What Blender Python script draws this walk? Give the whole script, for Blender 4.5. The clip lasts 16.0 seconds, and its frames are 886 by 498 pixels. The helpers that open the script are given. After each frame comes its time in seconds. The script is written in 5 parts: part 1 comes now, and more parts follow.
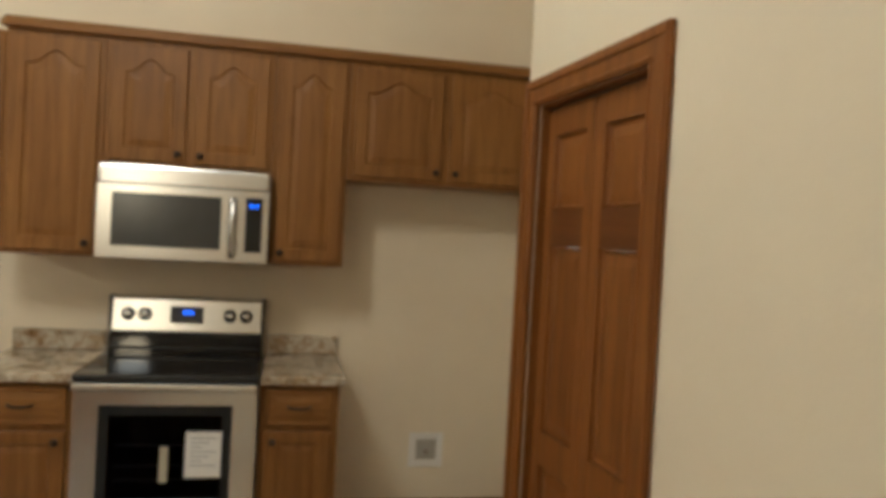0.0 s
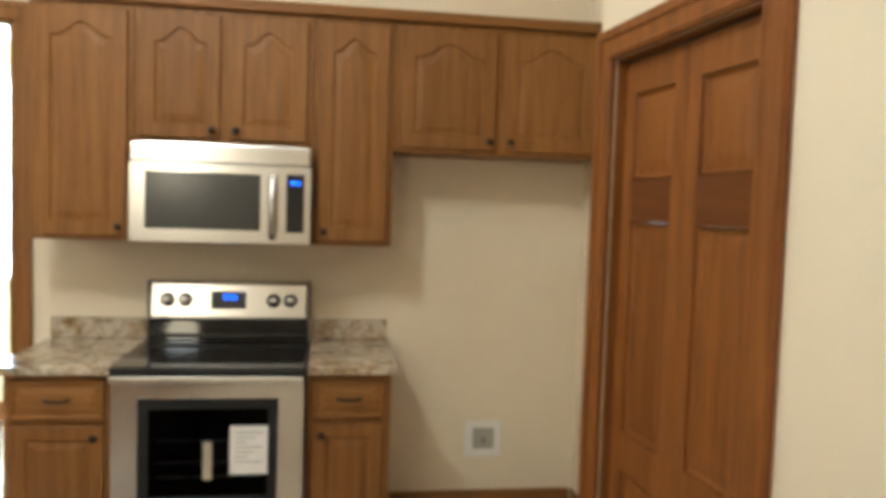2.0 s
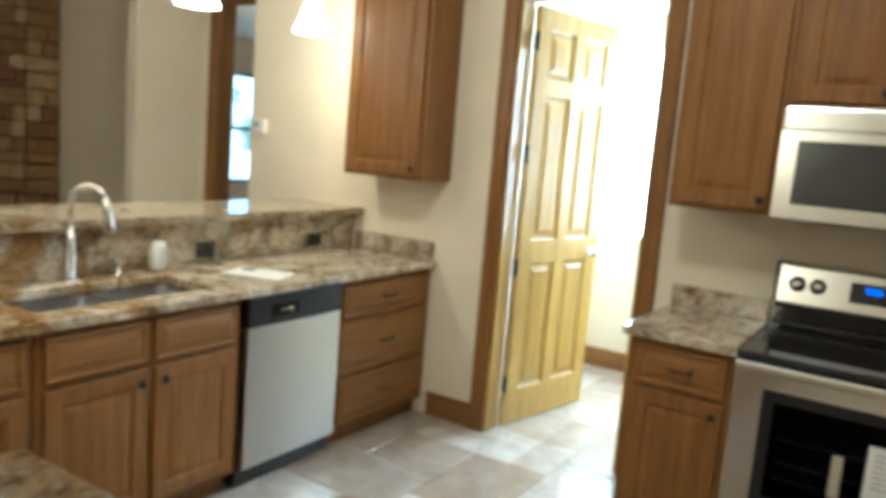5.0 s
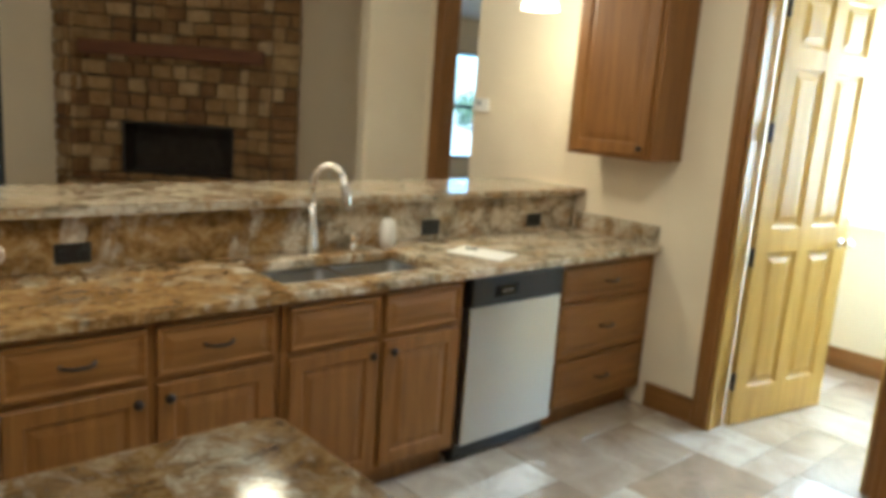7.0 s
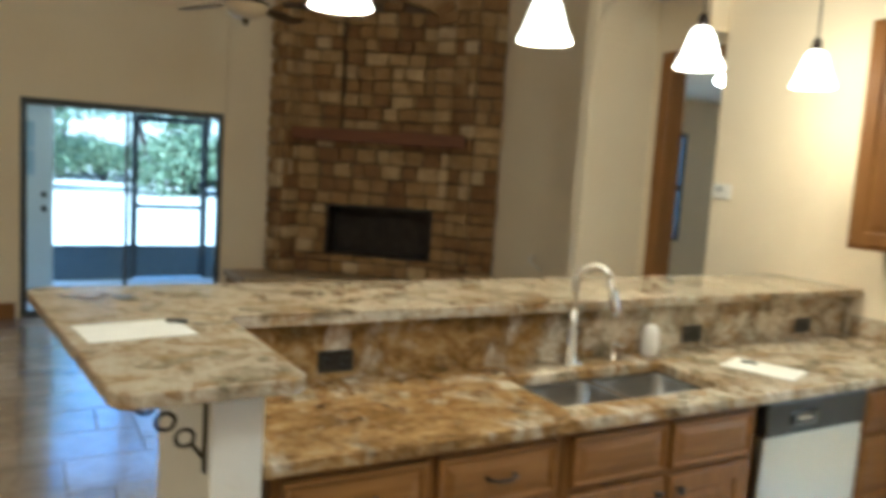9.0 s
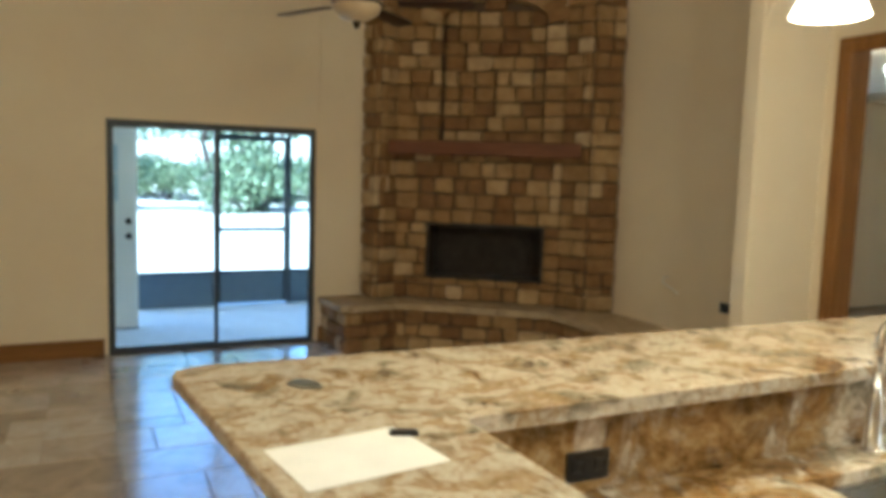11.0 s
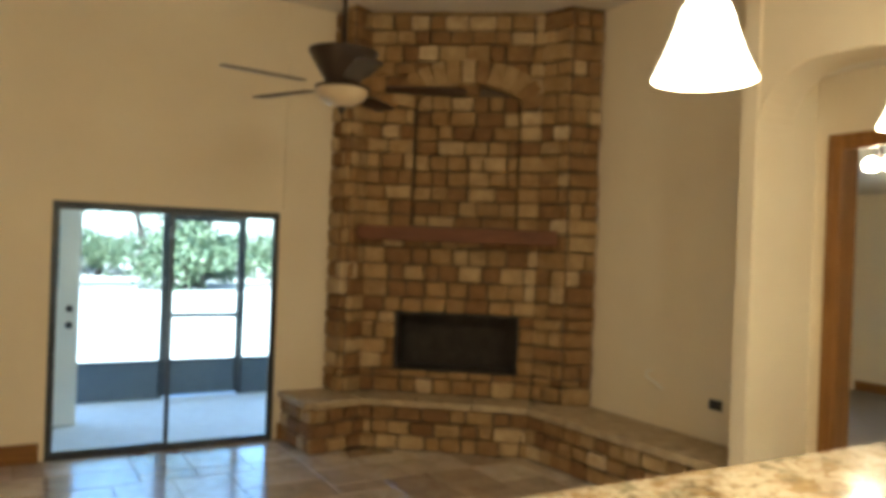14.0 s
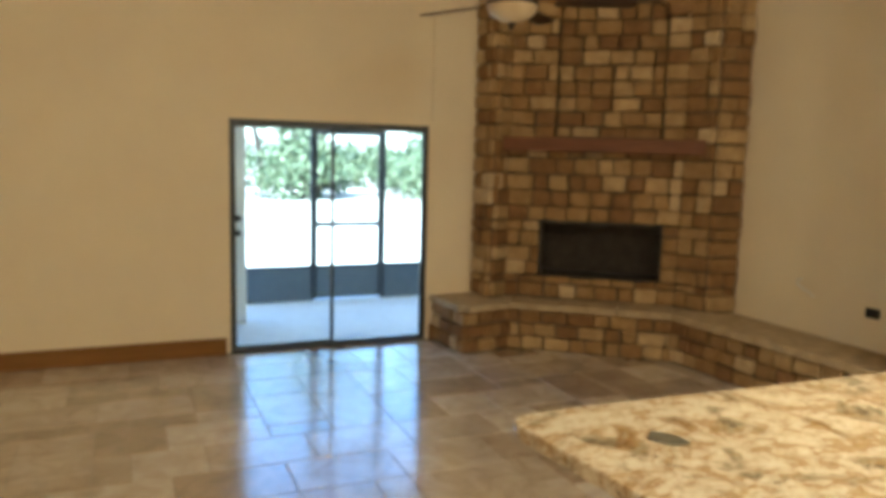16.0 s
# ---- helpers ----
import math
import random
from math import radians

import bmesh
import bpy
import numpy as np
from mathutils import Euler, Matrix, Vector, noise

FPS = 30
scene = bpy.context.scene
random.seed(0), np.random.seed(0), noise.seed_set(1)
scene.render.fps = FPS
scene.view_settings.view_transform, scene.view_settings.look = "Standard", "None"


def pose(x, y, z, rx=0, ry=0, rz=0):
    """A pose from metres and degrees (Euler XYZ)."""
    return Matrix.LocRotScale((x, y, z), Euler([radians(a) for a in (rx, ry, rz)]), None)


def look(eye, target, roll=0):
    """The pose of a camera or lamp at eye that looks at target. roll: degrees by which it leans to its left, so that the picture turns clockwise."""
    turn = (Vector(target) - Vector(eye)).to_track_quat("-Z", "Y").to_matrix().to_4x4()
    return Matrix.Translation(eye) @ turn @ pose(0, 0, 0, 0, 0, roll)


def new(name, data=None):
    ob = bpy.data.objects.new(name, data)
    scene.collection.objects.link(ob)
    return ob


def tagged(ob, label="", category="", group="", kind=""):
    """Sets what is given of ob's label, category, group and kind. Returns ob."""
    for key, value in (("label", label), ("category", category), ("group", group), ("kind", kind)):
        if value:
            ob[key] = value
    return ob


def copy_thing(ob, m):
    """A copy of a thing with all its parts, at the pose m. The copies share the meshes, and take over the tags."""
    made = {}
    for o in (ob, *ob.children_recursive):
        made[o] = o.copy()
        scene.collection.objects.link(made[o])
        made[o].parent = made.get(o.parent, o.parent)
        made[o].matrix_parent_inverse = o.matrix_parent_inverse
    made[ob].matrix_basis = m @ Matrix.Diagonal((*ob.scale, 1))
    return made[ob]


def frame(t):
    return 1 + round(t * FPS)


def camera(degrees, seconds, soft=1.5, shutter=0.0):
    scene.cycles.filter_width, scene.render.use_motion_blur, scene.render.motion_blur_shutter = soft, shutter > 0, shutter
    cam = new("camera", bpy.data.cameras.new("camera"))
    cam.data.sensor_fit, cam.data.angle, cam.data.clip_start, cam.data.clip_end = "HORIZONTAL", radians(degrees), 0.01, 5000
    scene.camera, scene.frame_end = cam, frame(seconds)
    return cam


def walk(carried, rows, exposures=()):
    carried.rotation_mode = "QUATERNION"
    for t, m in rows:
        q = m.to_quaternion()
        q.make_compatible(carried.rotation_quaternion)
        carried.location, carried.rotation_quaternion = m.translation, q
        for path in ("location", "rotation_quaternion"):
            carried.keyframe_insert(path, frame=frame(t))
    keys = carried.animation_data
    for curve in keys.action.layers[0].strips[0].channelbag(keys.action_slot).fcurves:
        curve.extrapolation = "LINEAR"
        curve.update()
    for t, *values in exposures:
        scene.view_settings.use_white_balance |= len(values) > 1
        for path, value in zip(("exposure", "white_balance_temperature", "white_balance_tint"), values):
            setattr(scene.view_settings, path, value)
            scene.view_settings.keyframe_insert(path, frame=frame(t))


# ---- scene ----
# ---- camera ----
cam = camera(61.0, 16.0, soft=4.8, shutter=0.5)

PATH = [
    (0, (0.474, -4.058, 1.579), (0.879, -2.1, 1.546), 3.1),
    (0.5, (0.493, -4.016, 1.586), (0.94, -2.069, 1.487), 2.9),
    (1, (0.5, -3.955, 1.59), (0.965, -2.016, 1.427), 2.6),
    (1.5, (0.514, -3.849, 1.598), (0.915, -1.895, 1.452), 2.2),
    (2, (0.479, -3.763, 1.595), (0.77, -1.788, 1.48), 1.8),
    (2.5, (0.397, -3.724, 1.58), (0.566, -1.739, 1.399), 1.7),
    (3, (0.324, -3.738, 1.574), (0.346, -1.753, 1.328), 2.0),
    (3.5, (0.257, -3.722, 1.583), (0.058, -1.748, 1.325), 3.3),
    (4, (0.217, -3.586, 1.58), (-0.334, -1.679, 1.33), 4.5),
    (4.5, (0.162, -3.552, 1.574), (-0.697, -1.764, 1.318), 4.9),
    (5, (0.139, -3.58, 1.587), (-0.925, -1.91, 1.307), 4.7),
    (5.2, (0.122, -3.625, 1.593), (-0.989, -1.988, 1.303), 4.6),
    (7.5, (-0.033, -3.568, 1.604), (-1.528, -2.296, 1.22), 4.1),
    (8, (-0.139, -3.623, 1.619), (-1.645, -2.353, 1.274), 4.4),
    (8.5, (-0.286, -3.717, 1.637), (-1.88, -2.541, 1.36), 4.2),
    (9, (-0.505, -3.731, 1.64), (-2.232, -2.747, 1.422), 3.6),
    (9.5, (-0.721, -3.751, 1.656), (-2.549, -2.963, 1.458), 3.1),
    (9.6, (-0.764, -3.75, 1.654), (-2.601, -2.983, 1.456), 3.1),
    (12, (-1.7, -4.06, 1.7), (-3.43, -3.07, 1.539), 0.2),
    (12.5, (-1.78, -4.12, 1.73), (-3.477, -3.069, 1.612), 0.0),
    (13, (-1.82, -4.14, 1.755), (-3.507, -3.067, 1.704), 1.4),
    (13.5, (-1.845, -4.166, 1.775), (-3.535, -3.096, 1.774), 2.2),
    (14, (-1.811, -4.039, 1.767), (-3.537, -3.029, 1.766), 2.2),
    (14.5, (-1.833, -4.057, 1.727), (-3.589, -3.1, 1.682), 2.0),
    (15, (-1.839, -4.254, 1.75), (-3.615, -3.342, 1.631), 2.2),
    (15.5, (-1.844, -4.452, 1.756), (-3.639, -3.59, 1.566), 2.0),
    (16, (-1.781, -4.541, 1.782), (-3.606, -3.763, 1.53), 1.5),
]
EXPOSURES = [(0, 2.0, 4650, 6), (0.5, 2.22, 4500, 6), (2.5, 2.66, 4500, 4), (3.5, 2.6, 4400, 0), (5.2, 2.18, 4300, 0), (8, 2.0, 4750, 2), (9.5, 2.3, 4500, 0), (12, 2.52, 5200, 1), (14, 2.62, 5400, 2), (15, 2.5, 5400, 2), (16, 2.75, 5400, 3)]
walk(cam, [(t, look(eye, target, roll)) for t, eye, target, roll in PATH], EXPOSURES)

# ---- world, sun and lamps ----
world = bpy.data.worlds.new("sky")
scene.world = world
world.use_nodes = True
wn = world.node_tree.nodes
sky = wn.new("ShaderNodeTexSky")
sky.sky_type = "NISHITA"
sky.sun_disc = False
sky.sun_elevation, sky.sun_rotation = radians(60), radians(135)
wn["Background"].inputs["Strength"].default_value = 0.14
world.node_tree.links.new(sky.outputs[0], wn["Background"].inputs["Color"])

sun_data = bpy.data.lights.new("sun", "SUN")
sun_data.energy, sun_data.angle, sun_data.color = 5.0, radians(0.6), (1.0, 0.95, 0.88)
sun = new("sun", sun_data)
sun.matrix_world = look((20, -20, 50), (0, 0, 0))

WARM = (1.0, 0.66, 0.30)


def lamp(name, place, watts, radius=0.05, colour=WARM):
    data = bpy.data.lights.new(name, "POINT")
    data.energy, data.shadow_soft_size, data.color = watts, radius, colour
    ob = new(name, data)
    ob.location = place
    return ob


PENDANT_X, PENDANT_Z = -2.87, 2.13
PENDANT_YS = (-2.82, -2.0, -1.17, -0.39)
for y in PENDANT_YS:
    lamp("pendant_bulb", (PENDANT_X, y, PENDANT_Z + 0.05), 1.7, 0.06)
lamp("kitchen_ceiling_bulb", (-0.62, -2.5, 3.35), 17.5, 0.2, (1.0, 0.79, 0.50))
lamp("dining_bulb", (-1.43, -6.5, 1.98), 9, 0.2, WARM)
lamp("hall_bulb", (-4.91, 1.40, 2.42), 9, 0.08, (1.0, 0.74, 0.42))


# ---- materials ----
class Nodes:
    """A small helper to wire a Principled material."""

    def __init__(self, name, rough=0.5, metal=0.0, colour=(0.5, 0.5, 0.5)):
        self.mat = bpy.data.materials.new(name)
        self.mat.use_nodes = True
        self.tree = self.mat.node_tree
        self.bsdf = self.tree.nodes["Principled BSDF"]
        self.set("Roughness", rough), self.set("Metallic", metal)
        self.set("Base Color", (*colour, 1))

    def set(self, key, value):
        self.bsdf.inputs[key].default_value = value

    def node(self, kind, **inputs):
        n = self.tree.nodes.new(kind)
        for key, value in inputs.items():
            n.inputs[key.replace("_", " ")].default_value = value
        return n

    def link(self, a, b):
        self.tree.links.new(a, b)

    def coords(self, scale=(1, 1, 1), world_space=False, turn=(0, 0, 0)):
        m = self.node("ShaderNodeMapping")
        m.inputs["Scale"].default_value = scale
        m.inputs["Rotation"].default_value = turn
        if world_space:
            self.link(self.node("ShaderNodeNewGeometry").outputs["Position"], m.inputs["Vector"])
        else:
            self.link(self.node("ShaderNodeTexCoord").outputs["Object"], m.inputs["Vector"])
        return m.outputs[0]

    def noise(self, vec, scale, detail=4, rough=0.55, dist=0.0):
        n = self.node("ShaderNodeTexNoise", Scale=scale, Detail=detail, Roughness=rough, Distortion=dist)
        self.link(vec, n.inputs["Vector"])
        return n.outputs[0]

    def ramp(self, fac, stops):
        r = self.node("ShaderNodeValToRGB")
        els = r.color_ramp.elements
        while len(els) < len(stops):
            els.new(0.5)
        for e, (p, c) in zip(els, stops):
            e.position, e.color = p, (*c, 1)
        self.link(fac, r.inputs[0])
        return r.outputs[0]

    def mix(self, fac, a, b, mode="MIX"):
        m = self.tree.nodes.new("ShaderNodeMix")
        m.data_type, m.blend_type = "RGBA", mode
        for value, i in ((fac, 0), (a, 6), (b, 7)):
            if isinstance(value, (int, float)):
                m.inputs[i].default_value = value
            elif isinstance(value, tuple):
                m.inputs[i].default_value = (*value, 1)
            else:
                self.link(value, m.inputs[i])
        return m.outputs[2]

    def colour(self, out):
        self.link(out, self.bsdf.inputs["Base Color"])

    def bump(self, out, strength=0.2, distance=0.01):
        b = self.node("ShaderNodeBump", Strength=strength, Distance=distance)
        self.link(out, b.inputs["Height"])
        self.link(b.outputs[0], self.bsdf.inputs["Normal"])

    def rough(self, out, lo, hi):
        m = self.node("ShaderNodeMapRange")
        m.inputs["To Min"].default_value, m.inputs["To Max"].default_value = lo, hi
        self.link(out, m.inputs["Value"])
        self.link(m.outputs[0], self.bsdf.inputs["Roughness"])


def make_paint(name, base, dark, rough=0.75):
    n = Nodes(name, rough)
    v = n.coords(world_space=True)
    n.colour(n.ramp(n.noise(v, 1.3, 5), [(0.3, dark), (0.7, base)]))
    n.bump(n.noise(v, 55, 3), 0.25, 0.004)
    return n.mat


def make_wood(name, light, mid, dark, stretch=(14, 14, 0.9), gloss=(0.28, 0.45)):
    n = Nodes(name, 0.4)
    v = n.coords(stretch)
    grain = n.noise(v, 2.2, 6, 0.6, 0.6)
    fine = n.noise(n.coords(tuple(s * 6 for s in stretch)), 3.0, 3)
    rnd = n.node("ShaderNodeObjectInfo").outputs["Random"]
    col = n.ramp(grain, [(0.28, dark), (0.5, mid), (0.74, light)])
    col = n.mix(0.16, col, n.ramp(fine, [(0.35, dark), (0.65, light)]))
    shade = n.ramp(rnd, [(0.0, (0.86, 0.84, 0.82)), (1.0, (1.0, 1.0, 1.0))])
    n.colour(n.mix(1.0, col, shade, "MULTIPLY"))
    n.rough(grain, *gloss)
    n.set("Specular IOR Level", 0.32)
    n.bump(fine, 0.12, 0.002)
    return n.mat


def make_granite(name, gold=0.5, drift=False, depth=1.0):
    """Cream stone with gold clouds, grey-green patches and dark crystal flecks; gold shifts the share of the clouds."""
    n = Nodes(name, 0.12)
    v = n.coords(world_space=True)
    turned = n.coords((1, 1, 1), True, (0.3, 0.5, 0.8))
    big = n.noise(n.coords((1.0, 1.5, 1.0), True, (0.2, 0.1, 0.5)), 3.4, 6, 0.66, 1.0)
    cloud = n.noise(n.coords((1.5, 0.8, 1.2), True, (0.1, 0.0, 0.25)), 9.0, 8, 0.72, 0.9)
    patch = n.noise(n.coords((1, 1, 1), True, (0.9, 0.2, 0.4)), 6.5, 7, 0.68, 0.9)
    fleck = n.noise(turned, 30, 6, 0.74, 0.5)
    speck = n.noise(v, 95, 3, 0.7)
    cream = n.ramp(fleck, [(0.28, (0.26, 0.18, 0.10)), (0.40, (0.52, 0.43, 0.30)), (0.55, (0.67, 0.59, 0.46)), (0.72, (0.50, 0.37, 0.21))])
    golden = n.ramp(cloud, [(0.32, (0.045, 0.024, 0.009)), (0.43, (0.14, 0.07, 0.018)), (0.51, (0.25, 0.135, 0.036)), (0.58, (0.36, 0.22, 0.075)), (0.68, (0.52, 0.42, 0.25))])
    golden = n.mix(0.35, golden, n.ramp(fleck, [(0.34, (0.05, 0.03, 0.012)), (0.50, (0.26, 0.15, 0.045)), (0.66, (0.52, 0.40, 0.21))]))
    green = n.ramp(fleck, [(0.32, (0.05, 0.040, 0.024)), (0.48, (0.19, 0.155, 0.09)), (0.62, (0.42, 0.35, 0.24))])
    # thin brown veins between the pale crystals
    bend = n.node("ShaderNodeVectorMath")
    bend.operation = "ADD"
    wobble = n.node("ShaderNodeTexNoise", Scale=7.0, Detail=4.0)
    n.link(v, wobble.inputs["Vector"])
    small = n.node("ShaderNodeVectorMath")
    small.operation = "SCALE"
    small.inputs["Scale"].default_value = 0.34
    n.link(wobble.outputs["Color"], small.inputs[0])
    n.link(v, bend.inputs[0]), n.link(small.outputs[0], bend.inputs[1])
    cell = n.node("ShaderNodeTexVoronoi", Scale=9.0)
    cell.feature = "DISTANCE_TO_EDGE"
    n.link(bend.outputs[0], cell.inputs["Vector"])
    veins = n.ramp(cell.outputs["Distance"], [(0.0, (0.8, 0.8, 0.8)), (0.085, (0, 0, 0))])
    veins = n.mix(1.0, veins, n.ramp(cloud, [(0.40, (0, 0, 0)), (0.56, (1, 1, 1))]), "MULTIPLY")
    if drift:
        sep = n.node("ShaderNodeSeparateXYZ")
        n.link(v, sep.inputs[0])
        m = n.node("ShaderNodeMapRange")
        for key, value in (("From Min", -1.0), ("From Max", -2.7), ("To Min", -0.06), ("To Max", 0.17)):
            m.inputs[key].default_value = value
        n.link(sep.outputs["Y"], m.inputs["Value"])
        add = n.node("ShaderNodeMath")
        n.link(big, add.inputs[0]), n.link(m.outputs[0], add.inputs[1])
        big = add.outputs[0]
    edge = 0.64 - 0.2 * gold
    col = n.mix(veins, cream, (0.26, 0.14, 0.045))
    col = n.mix(n.ramp(patch, [(0.47 if drift else 0.53, (0, 0, 0)), (0.55 if drift else 0.61, (0.85, 0.85, 0.85))]), col, green)
    col = n.mix(n.ramp(cloud, [(0.52, (0, 0, 0)), (0.60, (0.8, 0.8, 0.8))]), col, golden)
    col = n.mix(n.ramp(big, [(edge, (0, 0, 0)), (edge + 0.13, (1, 1, 1))]), col, golden)
    col = n.mix(n.ramp(speck, [(0.62, (0, 0, 0)), (0.70, (0.6, 0.6, 0.6))]), col, (0.06, 0.045, 0.035))
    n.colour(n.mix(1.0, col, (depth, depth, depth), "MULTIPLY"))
    n.rough(speck, 0.07, 0.16)
    return n.mat


def make_metal(name, colour, rough, stretch=(1, 1, 60)):
    n = Nodes(name, rough, 1.0, colour)
    g = n.noise(n.coords(tuple(s * 3 for s in stretch)), 9, 2)
    n.rough(g, rough * 0.93, rough * 1.07)
    return n.mat


def make_plain(name, colour, rough=0.5, metal=0.0, vary=0.12):
    n = Nodes(name, rough, metal, colour)
    dark = tuple(c * (1 - vary) for c in colour)
    n.colour(n.ramp(n.noise(n.coords(), 9, 4), [(0.3, dark), (0.7, colour)]))
    return n.mat


def make_glow(name, colour, strength, base=(0.9, 0.88, 0.82)):
    n = Nodes(name, 0.35, 0, base)
    n.set("Emission Color", (*colour, 1))
    n.set("Emission Strength", strength)
    return n.mat


def make_glass(name, tint=(1, 1, 1), rough=0.0):
    n = Nodes(name, rough, 0, tint)
    n.set("Transmission Weight", 1.0)
    n.set("IOR", 1.05)
    return n.mat


def make_stone(name):
    n = Nodes(name, 0.85)
    rnd = n.node("ShaderNodeObjectInfo").outputs["Random"]
    v = n.coords(world_space=True)
    tone = n.ramp(rnd, [(0.0, (0.21, 0.108, 0.040)), (0.35, (0.285, 0.165, 0.063)), (0.65, (0.36, 0.23, 0.095)), (0.88, (0.47, 0.335, 0.16)), (1.0, (0.58, 0.45, 0.26))])
    blot = n.ramp(n.noise(v, 9, 6, 0.65), [(0.3, (0.68, 0.62, 0.56)), (0.62, (1, 1, 1))])
    n.colour(n.mix(1.0, tone, blot, "MULTIPLY"))
    n.bump(n.noise(v, 22, 6, 0.65), 0.8, 0.02)
    return n.mat


def make_stone_far(name):
    """The same stone for pieces joined in one mesh: tone by the piece's island."""
    n = Nodes(name, 0.85)
    rnd = n.node("ShaderNodeNewGeometry").outputs["Random Per Island"]
    v = n.coords(world_space=True)
    tone = n.ramp(rnd, [(0.0, (0.21, 0.108, 0.040)), (0.35, (0.285, 0.165, 0.063)), (0.65, (0.36, 0.23, 0.095)), (0.88, (0.47, 0.335, 0.16)), (1.0, (0.58, 0.45, 0.26))])
    blot = n.ramp(n.noise(v, 9, 6, 0.65), [(0.3, (0.68, 0.62, 0.56)), (0.62, (1, 1, 1))])
    n.colour(n.mix(1.0, tone, blot, "MULTIPLY"))
    n.bump(n.noise(v, 22, 6, 0.65), 0.8, 0.02)
    return n.mat


def make_tile(name, island=False):
    n = Nodes(name, 0.25)
    rnd = n.node("ShaderNodeNewGeometry").outputs["Random Per Island"] if island else n.node("ShaderNodeObjectInfo").outputs["Random"]
    v = n.coords(world_space=True)
    tone = n.ramp(rnd, [(0.0, (0.36, 0.28, 0.20)), (0.4, (0.47, 0.39, 0.30)), (0.8, (0.57, 0.50, 0.41)), (1.0, (0.66, 0.60, 0.51))])
    blot = n.ramp(n.noise(v, 4.5, 7, 0.65, 0.8), [(0.3, (0.66, 0.62, 0.58)), (0.62, (1, 1, 1))])
    n.colour(n.mix(1.0, tone, blot, "MULTIPLY"))
    n.rough(n.noise(v, 6, 4), 0.10, 0.26)
    n.set("Coat Weight", 1.0), n.set("Coat Roughness", 0.13)
    n.bump(n.noise(v, 14, 5), 0.12, 0.004)
    return n.mat


WALL = make_paint("cream_wall_paint", (0.76, 0.67, 0.50), (0.72, 0.62, 0.455))
CEILING = make_paint("white_ceiling_paint", (0.80, 0.76, 0.68), (0.77, 0.72, 0.64))
WHITE = make_paint("white_trim_paint", (0.80, 0.78, 0.74), (0.75, 0.73, 0.68), 0.45)
OAK = make_wood("stained_oak", (0.285, 0.138, 0.026), (0.225, 0.099, 0.016), (0.15, 0.060, 0.009), gloss=(0.42, 0.58))
OAK_FLAT = make_wood("stained_oak_lengthwise", (0.285, 0.138, 0.026), (0.225, 0.099, 0.016), (0.15, 0.060, 0.009), (0.9, 14, 14), (0.42, 0.58))
TRIM = make_wood("stained_trim", (0.28, 0.138, 0.034), (0.22, 0.100, 0.022), (0.15, 0.064, 0.014))
TRIM_FLAT = make_wood("stained_trim_lengthwise", (0.28, 0.138, 0.034), (0.22, 0.100, 0.022), (0.15, 0.064, 0.014), (0.9, 0.9, 14))
PANTRY = make_wood("pantry_pine", (0.28, 0.108, 0.013), (0.20, 0.071, 0.008), (0.115, 0.038, 0.004), gloss=(0.4, 0.54))
PANTRY_RAIL = make_wood("pantry_pine_rail", (0.15, 0.052, 0.009), (0.12, 0.04, 0.007), (0.085, 0.027, 0.005), (1.0, 9, 9), (0.25, 0.4))
PINE = make_wood("honey_pine", (0.50, 0.335, 0.075), (0.43, 0.27, 0.052), (0.32, 0.18, 0.030))
MANTEL = make_wood("mantel_timber", (0.24, 0.10, 0.045), (0.17, 0.065, 0.028), (0.09, 0.035, 0.016), (1.2, 14, 14), (0.5, 0.7))
GRANITE = make_granite("granite_top", 0.5, False, 0.82)
GRANITE_GOLD = make_granite("granite_gold", 0.66, True, 1.0)
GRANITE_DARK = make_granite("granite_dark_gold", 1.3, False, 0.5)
STEEL = make_metal("brushed_steel", (0.60, 0.59, 0.57), 0.25, (60, 60, 1))
STEEL_LINE = make_metal("brushed_steel_lengthwise", (0.66, 0.65, 0.63), 0.23, (1, 60, 60))
STEEL_DOOR = make_metal("brushed_steel_door", (0.57, 0.57, 0.54), 0.32, (60, 60, 1))
BOWL_STEEL = make_metal("sink_bowl_steel", (0.46, 0.45, 0.43), 0.38)
SATIN = make_metal("satin_steel", (0.68, 0.68, 0.67), 0.42)
CHROME = make_metal("brushed_nickel", (0.66, 0.63, 0.58), 0.18)
BRONZE = make_plain("dark_bronze", (0.035, 0.025, 0.02), 0.4, 0.6)
BLACK = make_plain("black_plastic", (0.012, 0.012, 0.012), 0.3)
BLACK_GLASS = make_plain("black_glass", (0.008, 0.008, 0.009), 0.05)
FRIT = make_plain("black_window_border", (0.006, 0.006, 0.006), 0.85)
OVEN_PANE = make_glass("smoked_oven_glass", (0.22, 0.21, 0.20))
MW_GLASS = make_plain("microwave_window_glass", (0.045, 0.045, 0.040), 0.18)
DISPLAY = make_glow("blue_display", (0.05, 0.2, 1.0), 0.9, (0.01, 0.02, 0.1))
PAPER = make_plain("white_paper", (0.82, 0.81, 0.78), 0.7)
CERAMIC = make_plain("white_ceramic", (0.80, 0.78, 0.74), 0.2)
INK = make_plain("grey_print", (0.35, 0.35, 0.36), 0.7)
SHADE_GLOW = make_glow("lit_glass_shade", (1.0, 0.82, 0.55), 3)
BULB_GLOW = make_glow("lit_bulb", (1.0, 0.85, 0.6), 8)
# blue in the clear panes stands in for cool daylight glare outside
GLASS = make_glass("daylight_blue_glass", (0.80, 0.92, 1.0))
CREAM_GLASS = make_plain("cream_alabaster_glass", (0.62, 0.50, 0.32), 0.35)
FRAME = make_plain("dark_aluminium", (0.045, 0.05, 0.055), 0.4, 0.3)
